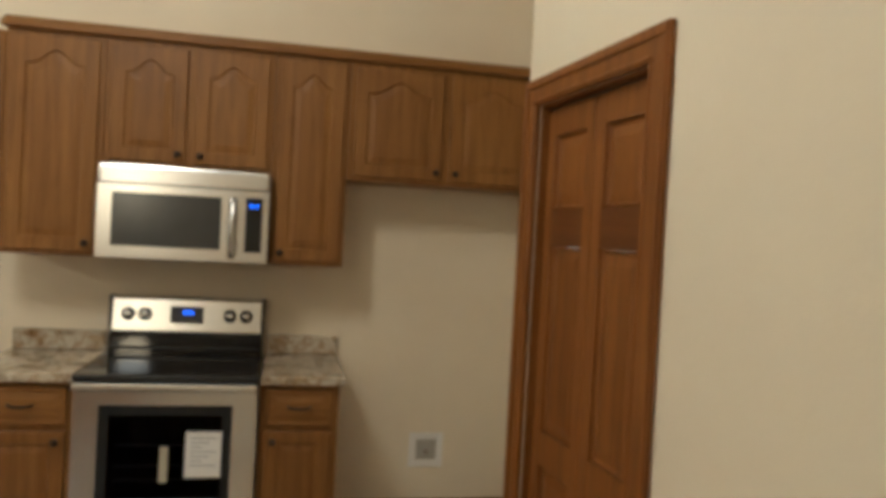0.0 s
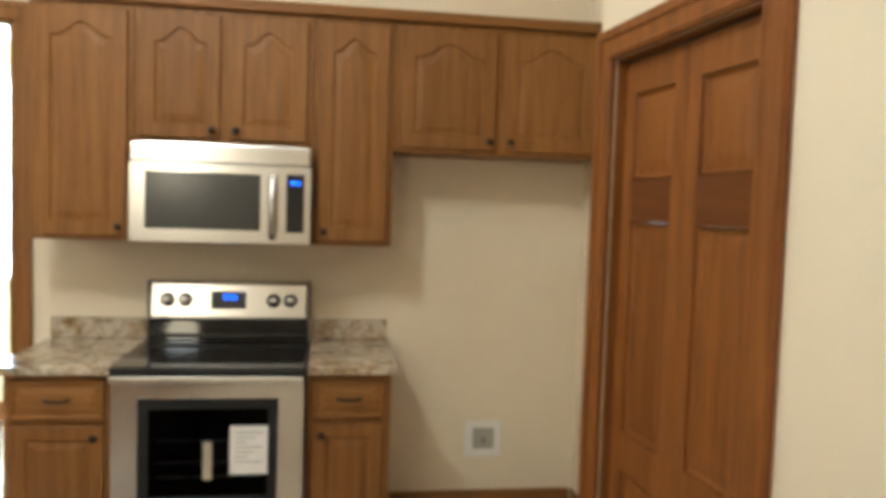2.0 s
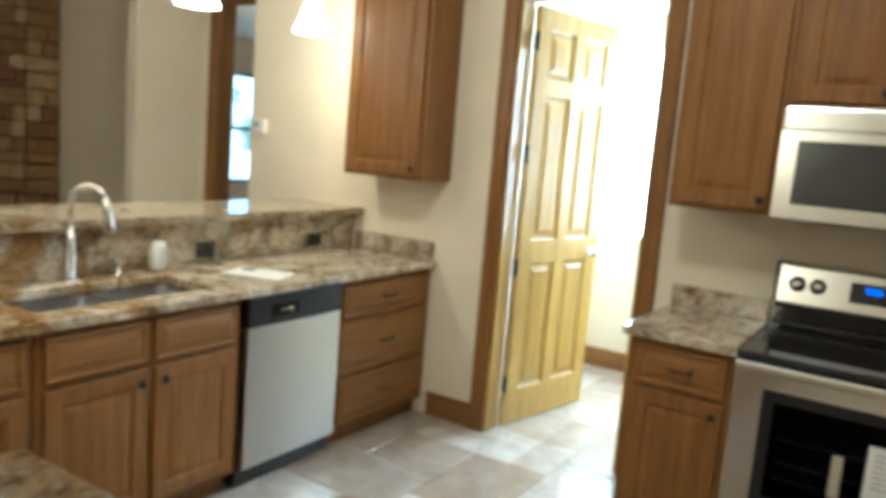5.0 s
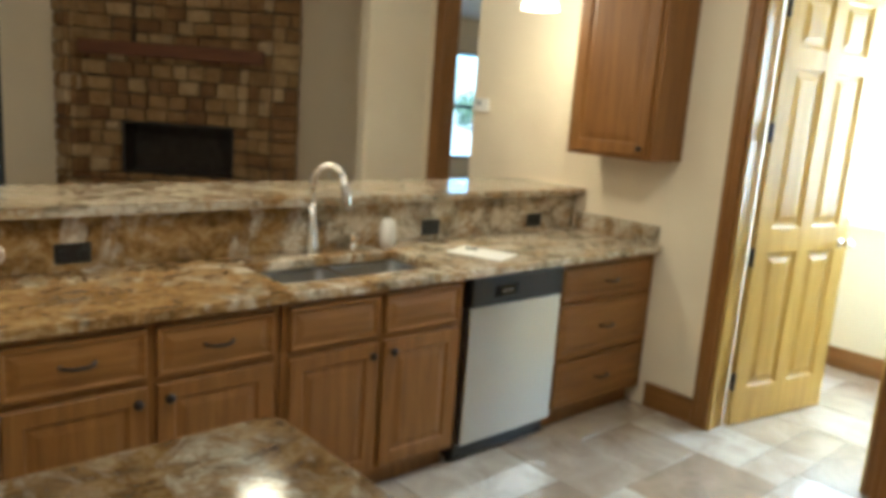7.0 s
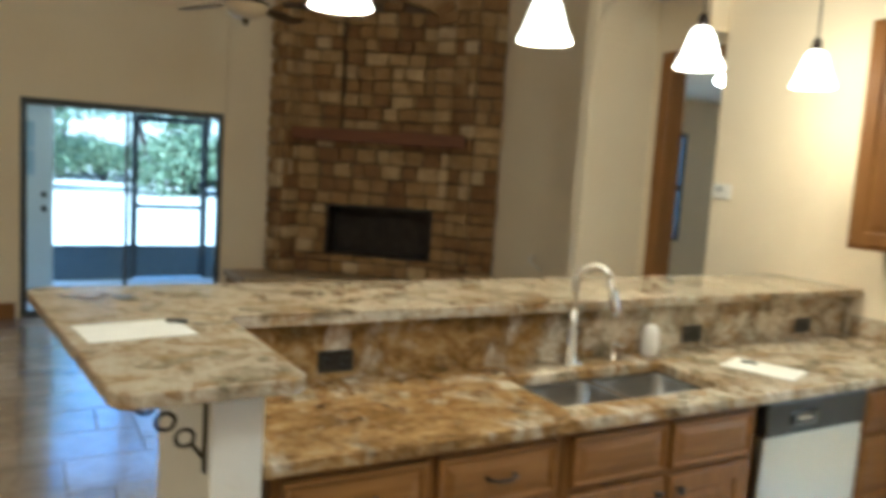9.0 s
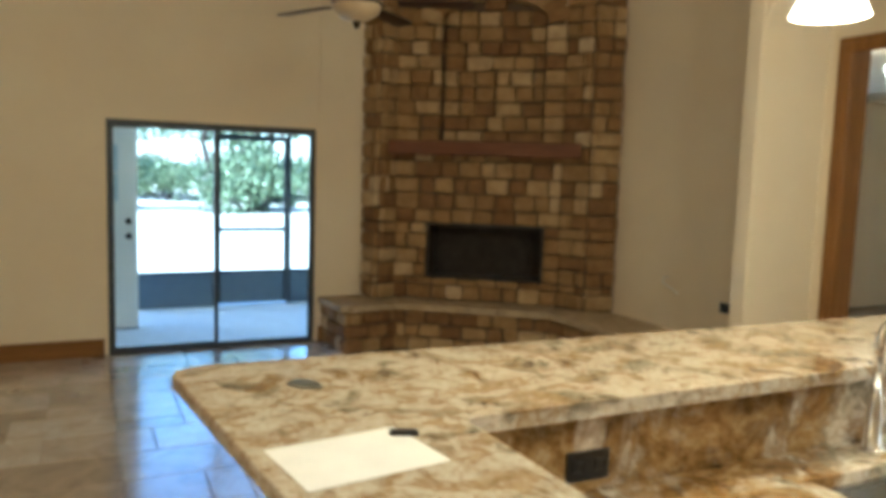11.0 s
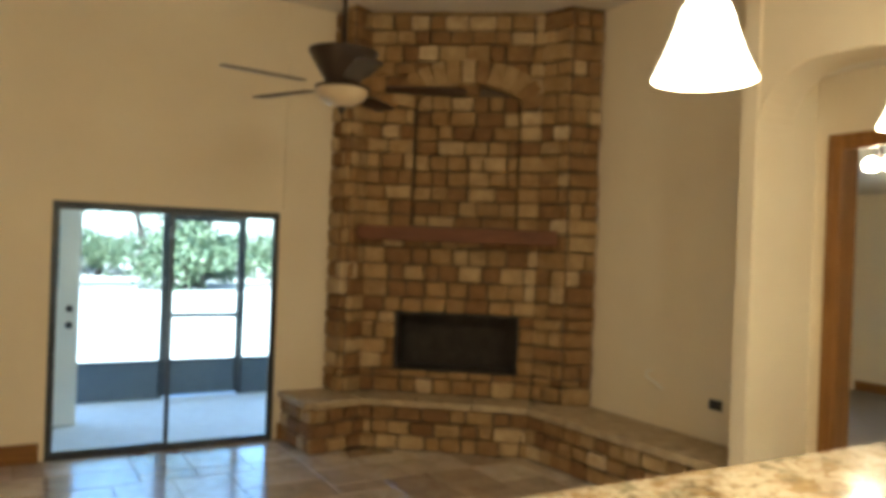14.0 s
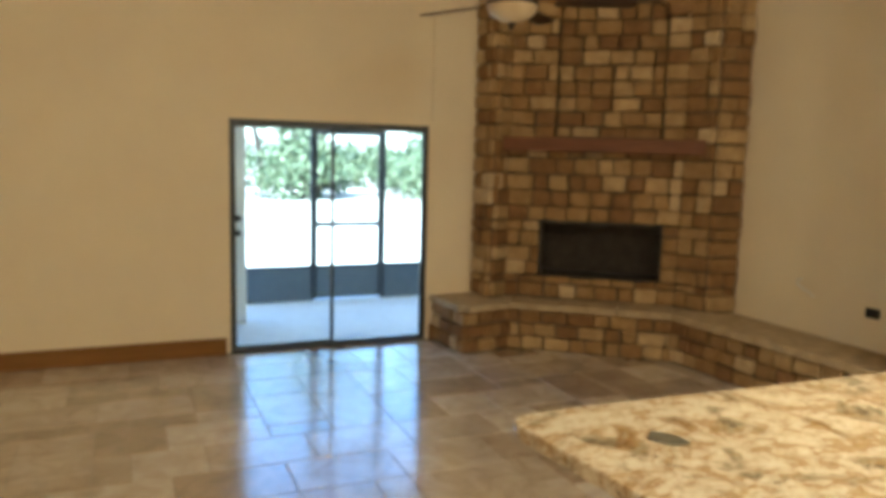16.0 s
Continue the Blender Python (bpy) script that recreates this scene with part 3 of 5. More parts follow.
# ---- kitchen cabinets ----
def base_cabinet(place, w, rz, doors, drawers, label, group, depth=0.60, h=0.875, slabs=0, name="base_cabinet", open_top=False):
    """Front to -y, left edge at local x 0; doors under drawer fronts, or a stack of slabs."""
    c = thing(name, place, label, "cabinet", group, rz)
    if open_top:
        boxes("body", OAK, (0, w, 0.0, 0.03, 0.10, h), (0, 0.02, 0.03, depth, 0.10, h), (w - 0.02, w, 0.03, depth, 0.10, h), (0.02, w - 0.02, 0.03, depth, 0.10, 0.12), (0.0, w, 0.07, depth, 0.0, 0.10), parent=c)
    else:
        boxes("body", OAK, (0, w, 0.0, depth, 0.10, h), (0.0, w, 0.07, depth, 0.0, 0.10), parent=c, bev=0.002)
    f = -0.02
    if slabs:
        edges = [(0.13, 0.37), (0.39, 0.66), (0.68, 0.85)]
        for a, b in edges:
            panel_door("drawer_front", OAK_FLAT, 0.03, w - 0.03, a, b, f, c, 0.008)
            pull(w / 2, f, (a + b) / 2, c)
        return c
    n = doors
    dw = (w - 0.06 - 0.03 * (n - 1)) / n
    for i in range(n):
        a = 0.03 + i * (dw + 0.03)
        panel_door("door", OAK, a, a + dw, 0.13, 0.665, f, c, 0.055)
        kx = a + dw - 0.035 if (n == 2 and i == 0) or (n == 1 and drawers != 2) else a + 0.035
        knob(kx, f, 0.62, c)
        panel_door("drawer_front", OAK_FLAT, a, a + dw, 0.69, 0.85, f, c, 0.012)
        if drawers:
            pull(a + dw / 2, f, 0.775, c)
    return c


def upper_cabinet(place, w, h, rz, doors, label, group, arch=0.06, depth=0.31, knob_right=None, low_knob=True):
    c = thing("wall_cabinet", place, label, "cabinet", group, rz)
    boxes("body", OAK, (0, w, 0, depth, 0, h), parent=c, bev=0.002)
    dw = (w - 0.05 - 0.04 * (doors - 1)) / doors
    for i in range(doors):
        a = 0.025 + i * (dw + 0.04)
        panel_door("door", OAK, a, a + dw, 0.02, h - 0.03, -0.02, c, 0.06, arch)
        right = (i == 0) if doors == 2 else knob_right
        knob(a + dw - 0.03 if right else a + 0.03, -0.02, 0.06, c)
    return c


RG = "cabinets on the range wall"
UP = 1.40
upper_cabinet((-0.81, -0.312, UP), 0.425, 1.02, 0, 1, "tall stained oak wall cabinet with arched raised panel", RG, knob_right=True)
upper_cabinet((-0.383, -0.312, 1.835), 0.763, 0.585, 0, 2, "stained oak two-door cabinet above the microwave", RG)
upper_cabinet((0.382, -0.312, UP), 0.362, 1.02, 0, 1, "tall stained oak wall cabinet with arched raised panel", RG, knob_right=False)
upper_cabinet((0.746, -0.312, 1.835), 0.975, 0.585, 0, 2, "stained oak two-door cabinet above the fridge space", RG)
boxes_top = boxes("crown", OAK_FLAT, (-0.83, EAST - 0.028, -0.345, -0.004, 2.421, 2.452), (-0.82, EAST - 0.028, -0.335, -0.004, 2.452, 2.47), bev=0.006)
tagged(boxes_top, "stained oak crown strip on top of the wall cabinets", "moulding")
base_cabinet((-0.80, -0.602, 0), 0.415, 0, 1, 1, "stained oak base cabinet with one door and drawer", RG)
base_cabinet((0.385, -0.602, 0), 0.355, 0, 1, 2, "stained oak base cabinet with one door and drawer", RG)

SK = "cabinets on the sink run"
FACE = -2.215
for y0, w, n, dr in ((-3.20, 0.90, 2, 1), (-2.295, 0.87, 2, 0)):
    base_cabinet((FACE, y0, 0), w, 90, n, dr, "stained oak base cabinet with two panelled doors", SK, depth=0.585, open_top=(dr == 0))
base_cabinet((FACE, -0.805, 0), 0.80, 90, 0, 0, "light oak cabinet with three stacked drawers", SK, depth=0.585, slabs=3)
upper_cabinet((-2.67, -0.285, 1.375), 0.54, 1.06, 0, 1, "stained oak wall cabinet beside the doorway", SK, 0.0, 0.283, True)


# ---- counters ----
def counter_slab(name, outlines, z0, z1, mat, label):
    bm = bmesh.new()
    for o in outlines:
        prism_bm(bm, o, z0, z1, 0.006)
    ob = finish(name, bm, mat)
    return tagged(ob, label, "countertop")


def rect(x0, x1, y0, y1):
    return [(x0, y0), (x1, y0), (x1, y1), (x0, y1)]


def rounded(x0, x1, y0, y1, r=0.06, corners="0123", n=6):
    pts = []
    for i, (cx, cy, a0) in enumerate(((x0, y0, 180), (x1, y0, 270), (x1, y1, 0), (x0, y1, 90))):
        if str(i) in corners:
            mx, my = cx + (r if i in (0, 3) else -r), cy + (r if i in (0, 1) else -r)
            pts += [(mx + r * math.cos(radians(a0 + 90 * k / n)), my + r * math.sin(radians(a0 + 90 * k / n))) for k in range(n + 1)]
        else:
            pts.append((cx, cy))
    return pts


for x0, x1 in ((-0.835, -0.388), (0.388, 0.762)):
    counter_slab("countertop", [rect(x0, x1, -0.645, -0.003)], 0.877, 0.915, GRANITE, "polished brown and cream granite counter beside the range")
    tagged(boxes("backsplash", GRANITE, (x0 + 0.01, x1 - 0.005, -0.026, -0.004, 0.917, 1.017), bev=0.003), "granite upstand on the counter against the wall", "backsplash")

# sink counter, with a cut-out for the sink
SX0, SX1, SY0, SY1 = -2.63, -2.30, -2.24, -1.50
counter_slab("sink_countertop", [rect(-2.796, SX0, -3.225, -0.003), rect(SX1, -2.175, -3.225, -0.003), rect(SX0 + 0.0005, SX1 - 0.0005, -3.225, SY0), rect(SX0 + 0.0005, SX1 - 0.0005, SY1, -0.003)], 0.877, 0.915, GRANITE_GOLD, "polished gold and brown granite sink counter")
tagged(boxes("backsplash", GRANITE, (-2.77, -2.20, -0.026, -0.004, 0.917, 1.017), bev=0.003), "granite upstand on the sink counter against the wall", "backsplash")
tagged(boxes("bar_backsplash", GRANITE_GOLD, (-2.82, -2.798, -3.12, -0.005, 0.88, 1.117)), "granite slab between sink counter and raised bar", "backsplash")
setting(boxes("wall_bar", WHITE, (-2.95, -2.822, -3.245, -0.002, 0, 1.117), (-2.822, -2.20, -3.245, -3.23, 0, 1.117), (-2.822, -2.13, -3.36, -3.245, 0, 1.117)), "white painted knee wall carrying the raised bar")
bar_outline = [(-3.27, -3.705), (-2.10, -3.575), (-2.065, -3.56), (-2.05, -3.525), (-2.06, -3.20), (-2.075, -3.172), (-2.10, -3.16), (-2.71, -3.19), (-2.73, -3.17), (-2.73, -0.003), (-3.245, -0.003), (-3.335, -3.62), (-3.33, -3.665), (-3.305, -3.695)]
counter_slab("bar_counter", [bar_outline], 1.119, 1.155, GRANITE, "polished cream and gold granite raised bar top")


def scroll_bracket(x, y, z):
    """A wrought iron scroll bracket under the bar's overhang."""
    b = thing("bar_bracket", (x, y, z), "dark wrought iron scroll bracket under the bar", "bracket")
    boxes("plate", BRONZE, (-0.012, 0.012, -0.006, 0.0, -0.20, 0.0), (-0.012, 0.012, -0.17, -0.006, -0.006, 0.0), parent=b, bev=0.001)
    runs = []
    for k in range(3):
        cy, cz = -0.130 + 0.042 * k, -0.030 - 0.042 * k
        runs.append([(0, cy + 0.020 * math.cos(s), cz + 0.020 * math.sin(s)) for s in [2 * math.pi * i / 16 for i in range(17)]])
    runs.append([(0, -0.148, -0.004), (0, -0.144, -0.016)])
    runs.append([(0, -0.032, -0.128), (0, -0.003, -0.17)])
    tube("scroll", BRONZE, *runs, r=0.005, parent=b, segs=6)
    return b


scroll_bracket(-2.18, -3.361, 1.118)

# island
isl = thing("kitchen_island", (-0.84, -3.11, 0), "stained oak island under a polished dark granite top", "island")
boxes("body", OAK, (-0.42, 0.42, -0.25, 0.25, 0.10, 0.876), (-0.36, 0.36, -0.2, 0.2, 0, 0.1), parent=isl, bev=0.004)
bm = bmesh.new()
prism_bm(bm, rounded(-0.48, 0.48, -0.30, 0.30, 0.03), 0.877, 0.915, 0.006)
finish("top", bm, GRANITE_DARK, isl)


# ---- appliances ----
def range_cooker():
    r = thing("range", (0, -0.645, 0), "stainless electric range with black glass cooktop", "stove")
    boxes("body", BLACK, (-0.377, 0.377, 0.02, 0.63, 0.02, 0.90), parent=r, bev=0.003)
    boxes("cooktop", BLACK_GLASS, (-0.381, 0.381, -0.03, 0.56, 0.902, 0.918), parent=r, bev=0.005, segs=2)
    boxes("cooktop_edge", BLACK, (-0.381, 0.381, -0.045, -0.031, 0.895, 0.917), parent=r, bev=0.004, segs=2)
    bm = bmesh.new()
    for a, b, c, d in ((-0.377, -0.275, 0.245, 0.848), (0.275, 0.377, 0.245, 0.848), (-0.275, 0.275, 0.245, 0.345), (-0.275, 0.275, 0.79, 0.848)):
        box_bm(bm, a, b, -0.025, 0.018, c, d)
    finish("oven_door", bm, STEEL, r)
    boxes("oven_cavity", BLACK, (-0.274, 0.274, 0.012, 0.018, 0.346, 0.789), parent=r)
    boxes("window_border", FRIT, (-0.274, -0.235, -0.0195, -0.0165, 0.346, 0.789), (0.235, 0.274, -0.0195, -0.0165, 0.346, 0.789), (-0.235, 0.235, -0.0195, -0.0165, 0.346, 0.385), (-0.235, 0.235, -0.0195, -0.0165, 0.745, 0.789), parent=r)
    rack = [[(-0.21, 0.0, zz), (0.21, 0.0, zz)] for zz in (0.46, 0.52, 0.61)]
    tube("oven_rack", SATIN, *rack, r=0.0022, parent=r, segs=6)
    pane = boxes("oven_window", OVEN_PANE, (-0.2345, 0.2345, -0.0195, -0.0165, 0.3855, 0.7445), parent=r)
    boxes("window_trim", STEEL_LINE, (-0.277, 0.277, -0.028, -0.0252, 0.338, 0.345), (-0.277, 0.277, -0.028, -0.0252, 0.79, 0.795), parent=r)
    boxes("door_handle", STEEL_LINE, (-0.377, 0.377, -0.078, -0.050, 0.858, 0.890), parent=r, bev=0.010, segs=3)
    boxes("handle_bracket", BLACK, (-0.37, 0.37, -0.051, 0.018, 0.852, 0.884), parent=r)
    boxes("drawer", STEEL, (-0.377, 0.377, -0.025, 0.018, 0.07, 0.235), parent=r, bev=0.004)
    boxes("kick_plate", BLACK, (-0.36, 0.36, 0.03, 0.05, 0, 0.065), parent=r)
    # back guard: a black riser with a leaning steel panel
    boxes("riser", BLACK_GLASS, (-0.372, 0.372, 0.562, 0.63, 0.918, 1.03), parent=r, bev=0.004)
    boxes("oven_vent", BLACK, (-0.36, 0.36, 0.545, 0.565, 0.935, 0.95), parent=r)
    bm = bmesh.new()
    pts = [(0.555, 1.03), (0.575, 1.185), (0.60, 1.20), (0.632, 1.20), (0.632, 1.03)]
    a = [bm.verts.new((-0.36, y, z)) for y, z in pts]
    b = [bm.verts.new((0.36, y, z)) for y, z in pts]
    bm.faces.new(a), bm.faces.new(list(reversed(b)))
    for k in range(len(pts)):
        bm.faces.new((a[k], a[(k + 1) % 5], b[(k + 1) % 5], b[k]))
    finish("control_panel", bm, STEEL_LINE, r)
    boxes("end_cap", BLACK, (-0.374, -0.36, 0.553, 0.634, 1.03, 1.203), (0.36, 0.374, 0.553, 0.634, 1.03, 1.203), parent=r, bev=0.004)
    lean = Euler((radians(83), 0, 0)).to_matrix()
    for x in (-0.285, -0.205, 0.205, 0.285):
        lathe("dial", STEEL, [(0.029, 0), (0.029, 0.006), (0.021, 0.008), (0.019, 0.03), (0.016, 0.033), (0.002, 0.033)], r, 20, (x, 0.566, 1.112), lean)
        lathe("dial_ring", BLACK, [(0.033, 0.0), (0.033, 0.004), (0.03, 0.005)], r, 20, (x, 0.566, 1.112), lean)
    bm = bmesh.new()
    box_bm(bm, -0.085, 0.075, -0.006, 0.0, -0.042, 0.042, 0.002)
    d = finish("display_panel", bm, BLACK, r)
    d.matrix_local = pose(0, 0.565, 1.112, -7, 0, 0)
    # the clock's lit segments
    bm = bmesh.new()
    for i in range(4):
        x = -0.022 + i * 0.014 + (0.004 if i > 1 else 0)
        for dx, dz, w, h in ((0, 0.010, 0.008, 0.002), (0, 0, 0.008, 0.002), (0, -0.010, 0.008, 0.002), (-0.004, 0.005, 0.002, 0.008), (0.004, -0.005, 0.002, 0.008)):
            box_bm(bm, x + dx - w / 2, x + dx + w / 2, -0.009, -0.007, 0.014 + dz - h / 2, 0.014 + dz + h / 2)
    d = finish("clock_digits", bm, DISPLAY, r)
    d.matrix_local = pose(0, 0.565, 1.112, -7, 0, 0)
    # racks behind the window, and the papers taped to it
    boxes("leaflet", PAPER, (0.085, 0.235, -0.0240, -0.0212, 0.475, 0.675), parent=r)
    boxes("leaflet_print", INK, *[(0.105, 0.215 - 0.03 * (i % 3), -0.0250, -0.0243, 0.645 - 0.02 * i, 0.650 - 0.02 * i) for i in range(7)], parent=r)
    boxes("energy_strip", make_plain("buff_label", (0.42, 0.38, 0.28), 0.7), (-0.020, 0.014, -0.0238, -0.0212, 0.455, 0.61), parent=r)
    return r


def microwave():
    m = thing("microwave", (0, -0.40, 1.405), "stainless over-range microwave with a dark window", "microwave")
    h = 0.425
    boxes("body", BLACK, (-0.378, 0.378, 0.03, 0.395, 0.0, h), parent=m, bev=0.003)
    boxes("top_vent", STEEL_LINE, (-0.379, 0.379, -0.004, 0.029, h - 0.085, h), parent=m, bev=0.008, segs=2)
    bm = bmesh.new()
    for a, b, c, d in ((-0.379, -0.315, 0.0, h - 0.088), (0.165, 0.379, 0.0, h - 0.088), (-0.315, 0.165, 0.0, 0.055), (-0.315, 0.165, h - 0.125, h - 0.088)):
        box_bm(bm, a, b, -0.012, 0.029, c, d)
    finish("door", bm, STEEL_LINE, m)
    boxes("window", MW_GLASS, (-0.314, 0.164, -0.007, 0.02, 0.056, h - 0.126), parent=m)
    boxes("control_panel", BLACK_GLASS, (0.275, 0.352, -0.0165, -0.0125, 0.05, h - 0.12), parent=m, bev=0.002)
    boxes("display", DISPLAY, *[(0.296 + 0.010 * i, 0.301 + 0.010 * i, -0.0182, -0.0168, h - 0.165, h - 0.150) for i in (0, 1, 3)], parent=m)
    tube("handle", STEEL, [(0.218, -0.014, 0.03), (0.218, -0.046, 0.05), (0.218, -0.05, 0.16), (0.218, -0.046, 0.27), (0.218, -0.014, 0.29)], r=0.017, parent=m, segs=12)
    boxes("underside_vent", BLACK, (-0.34, 0.34, 0.06, 0.34, -0.006, -0.001), parent=m)
    return m


def dishwasher():
    d = thing("dishwasher", (FACE, -1.10, 0), "dishwasher with steel door and black control strip", "dishwasher", rz=90)
    boxes("body", BLACK, (-0.298, 0.298, 0.02, 0.56, 0.02, 0.868), parent=d)
    boxes("door", STEEL_DOOR, (-0.297, 0.297, -0.024, 0.018, 0.105, 0.735), parent=d, bev=0.004, segs=2)
    boxes("control_strip", BLACK, (-0.297, 0.297, -0.032, 0.018, 0.74, 0.868), parent=d, bev=0.006, segs=2)
    boxes("latch", BLACK_GLASS, (-0.17, -0.02, -0.040, -0.033, 0.775, 0.83), parent=d, bev=0.003)
    boxes("badge", STEEL, (-0.13, -0.06, -0.0425, -0.0405, 0.80, 0.808), parent=d)
    boxes("kick_plate", BLACK, (-0.295, 0.295, 0.05, 0.07, 0, 0.10), parent=d)
    return d


range_cooker(), microwave(), dishwasher()


# ---- sink and tap ----
def sink():
    s = thing("kitchen_sink", (0, 0, 0.70), "double-bowl stainless undermount sink", "sink")
    for y0, y1 in ((SY0 + 0.004, -1.885), (-1.855, SY1 - 0.004)):
        bm = bmesh.new()
        loops = []
        x0, x1 = SX0 + 0.006, SX1 - 0.006
        for ins, z in ((0.0, 0.176), (0.004, 0.06), (0.03, 0.012), (0.07, 0.004)):
            loops.append([bm.verts.new((x, y, z)) for x, y in rounded(x0 + ins, x1 - ins, y0 + ins, y1 - ins, 0.05)])
        n = len(loops[0])
        for a, b in zip(loops, loops[1:]):
            for i in range(n):
                bm.faces.new((a[i], a[(i + 1) % n], b[(i + 1) % n], b[i]))
        bm.faces.new(loops[-1])
        ob = finish("bowl", bm, BOWL_STEEL, s, True)
        lathe("drain", CHROME, [(0.045, 0.0), (0.045, 0.006), (0.03, 0.008), (0.002, 0.004)], s, 20, ((x0 + x1) / 2, (y0 + y1) / 2, 0.004))
    boxes("rim", STEEL, (SX0 - 0.012, SX1 + 0.012, -1.884, -1.856, 0.12, 0.174), (SX0 - 0.012, SX0 + 0.008, SY0 - 0.01, SY1 + 0.01, 0.164, 0.176), (SX1 - 0.008, SX1 + 0.012, SY0 - 0.01, SY1 + 0.01, 0.164, 0.176), (SX0, SX1, SY0 - 0.01, SY0 + 0.008, 0.163, 0.1755), (SX0, SX1, SY1 - 0.008, SY1 + 0.01, 0.163, 0.1755), parent=s)
    return s


sink()
tap = thing("faucet", (-2.725, -1.87, 0.915), "brushed nickel gooseneck pull-down faucet", "faucet", rz=38)
lathe("base", CHROME, [(0.030, 0), (0.030, 0.006), (0.024, 0.012), (0.022, 0.10), (0.016, 0.14), (0.013, 0.22)], tap)
arc = [(0, 0, 0.20), (0, 0, 0.30)] + [(0.068 - 0.068 * math.cos(a), 0.010 * math.sin(a), 0.31 + 0.075 * math.sin(a)) for a in [math.pi * i / 12 for i in range(1, 11)]]
tube("neck", CHROME, arc, r=0.013, parent=tap, segs=12)
tube("spray_head", CHROME, [arc[-1], (0.140, 0.006, 0.295), (0.152, 0.006, 0.225), (0.155, 0.006, 0.20)], r=[0.014, 0.017, 0.022, 0.018], parent=tap, segs=14)
tube("lever", CHROME, [(0, 0.02, 0.085), (0.0, 0.06, 0.095), (0.01, 0.10, 0.12)], r=[0.014, 0.011, 0.008], parent=tap, segs=10)
lathe("escutcheon", CHROME, [(0.05, 0), (0.05, 0.004), (0.03, 0.006)], tap, 24, (0, 0, 0.001))
pump = thing("soap_dispenser", (-2.715, -1.66, 0.915), "short brushed nickel soap pump", "soap dispenser")
lathe("stem", CHROME, [(0.022, 0), (0.022, 0.008), (0.010, 0.014), (0.010, 0.055), (0.016, 0.06), (0.016, 0.075), (0.004, 0.078)], pump, 16)
tube("spout", CHROME, [(0, 0, 0.066), (0.03, 0, 0.068), (0.05, 0, 0.058)], r=0.006, parent=pump)
cup = tagged(lathe("soap_bottle", CERAMIC, [(0.028, 0), (0.036, 0.01), (0.040, 0.05), (0.037, 0.10), (0.026, 0.128), (0.010, 0.135)], None, 20, (-2.72, -1.46, 0.9155)), "white plastic soap bottle on the sink counter", "bottle")
leaf1 = tagged(boxes("leaflet", PAPER, (-0.14, 0.14, -0.10, 0.10, 0, 0.0015)), "white printed leaflet lying on the sink counter", "paper")
leaf1.matrix_world = pose(-2.42, -1.13, 0.9158, 0, 0, 20)
clip = tagged(boxes("key_tag", BLACK, (-0.03, 0.03, -0.012, 0.012, 0, 0.008), bev=0.002), "small black tag lying on the leaflet", "tag")
clip.matrix_world = pose(-2.50, -1.12, 0.9178, 0, 0, 35)
leaf2 = tagged(boxes("leaflet", PAPER, (-0.10, 0.10, -0.135, 0.135, 0, 0.0015)), "white paper sheet lying on the bar top", "paper")
leaf2.matrix_world = pose(-2.61, -3.46, 1.1557, 0, 0, 8)
tag = tagged(boxes("key_tag", BLACK, (-0.028, 0.028, -0.012, 0.012, 0, 0.008), bev=0.002), "small black tag lying on the bar paper", "tag")
tag.matrix_world = pose(-2.68, -3.34, 1.1577, 0, 0, 70)
# thin disc added for the dark spot in the bar's granite
bm = bmesh.new()
prism_bm(bm, [(0.044 * math.cos(a) * (1 + 0.22 * math.sin(3 * a + 1)), 0.034 * math.sin(a) * (1 + 0.18 * math.cos(2 * a))) for a in [2 * math.pi * k / 24 for k in range(24)]], 0.0, 0.004, 0.0015)
bar_spot = finish("dark_bar_spot", bm, make_plain("grey_green_spot", (0.12, 0.115, 0.085), 0.35, 0, 0.5))
bar_spot.matrix_world = pose(-3.08, -3.43, 1.1555, 0, 0, 30)
tagged(bar_spot, "flat grey-green spot in the granite of the bar top", "pebble")


def outlet_plate(place, rz, w, h, mat, label, holes=True):
    o = thing("outlet", place, label, "outlet", "wall plates", rz)
    boxes("plate", mat, (-w / 2, w / 2, -0.006, 0, -h / 2, h / 2), parent=o, bev=0.002)
    if holes:
        for s in (-1, 1):
            x, z = (s * w / 4, 0) if w > h else (0, s * h / 4)
            boxes("socket", mat, (x - 0.014, x + 0.014, -0.009, -0.0065, z - 0.014, z + 0.014), parent=o, bev=0.003)
    return o


for y, w in ((-2.81, 0.125), (-1.135, 0.118), (-0.362, 0.118)):
    outlet_plate((-2.7975, y, 0.975), 90, w, 0.075, BLACK, "black outlet plate on the granite backsplash")
outlet_plate((-3.18, -0.001, 1.545), 0, 0.075, 0.118, WALL, "cream light switch plate on the wall")
ep = outlet_plate((0, 0, 0), -90, 0.075, 0.118, WHITE, "white switch plate on the kitchen wall")
ep.matrix_world = PANTRY_AT @ pose(-0.001, -1.22, 1.065, 0, 0, -90)
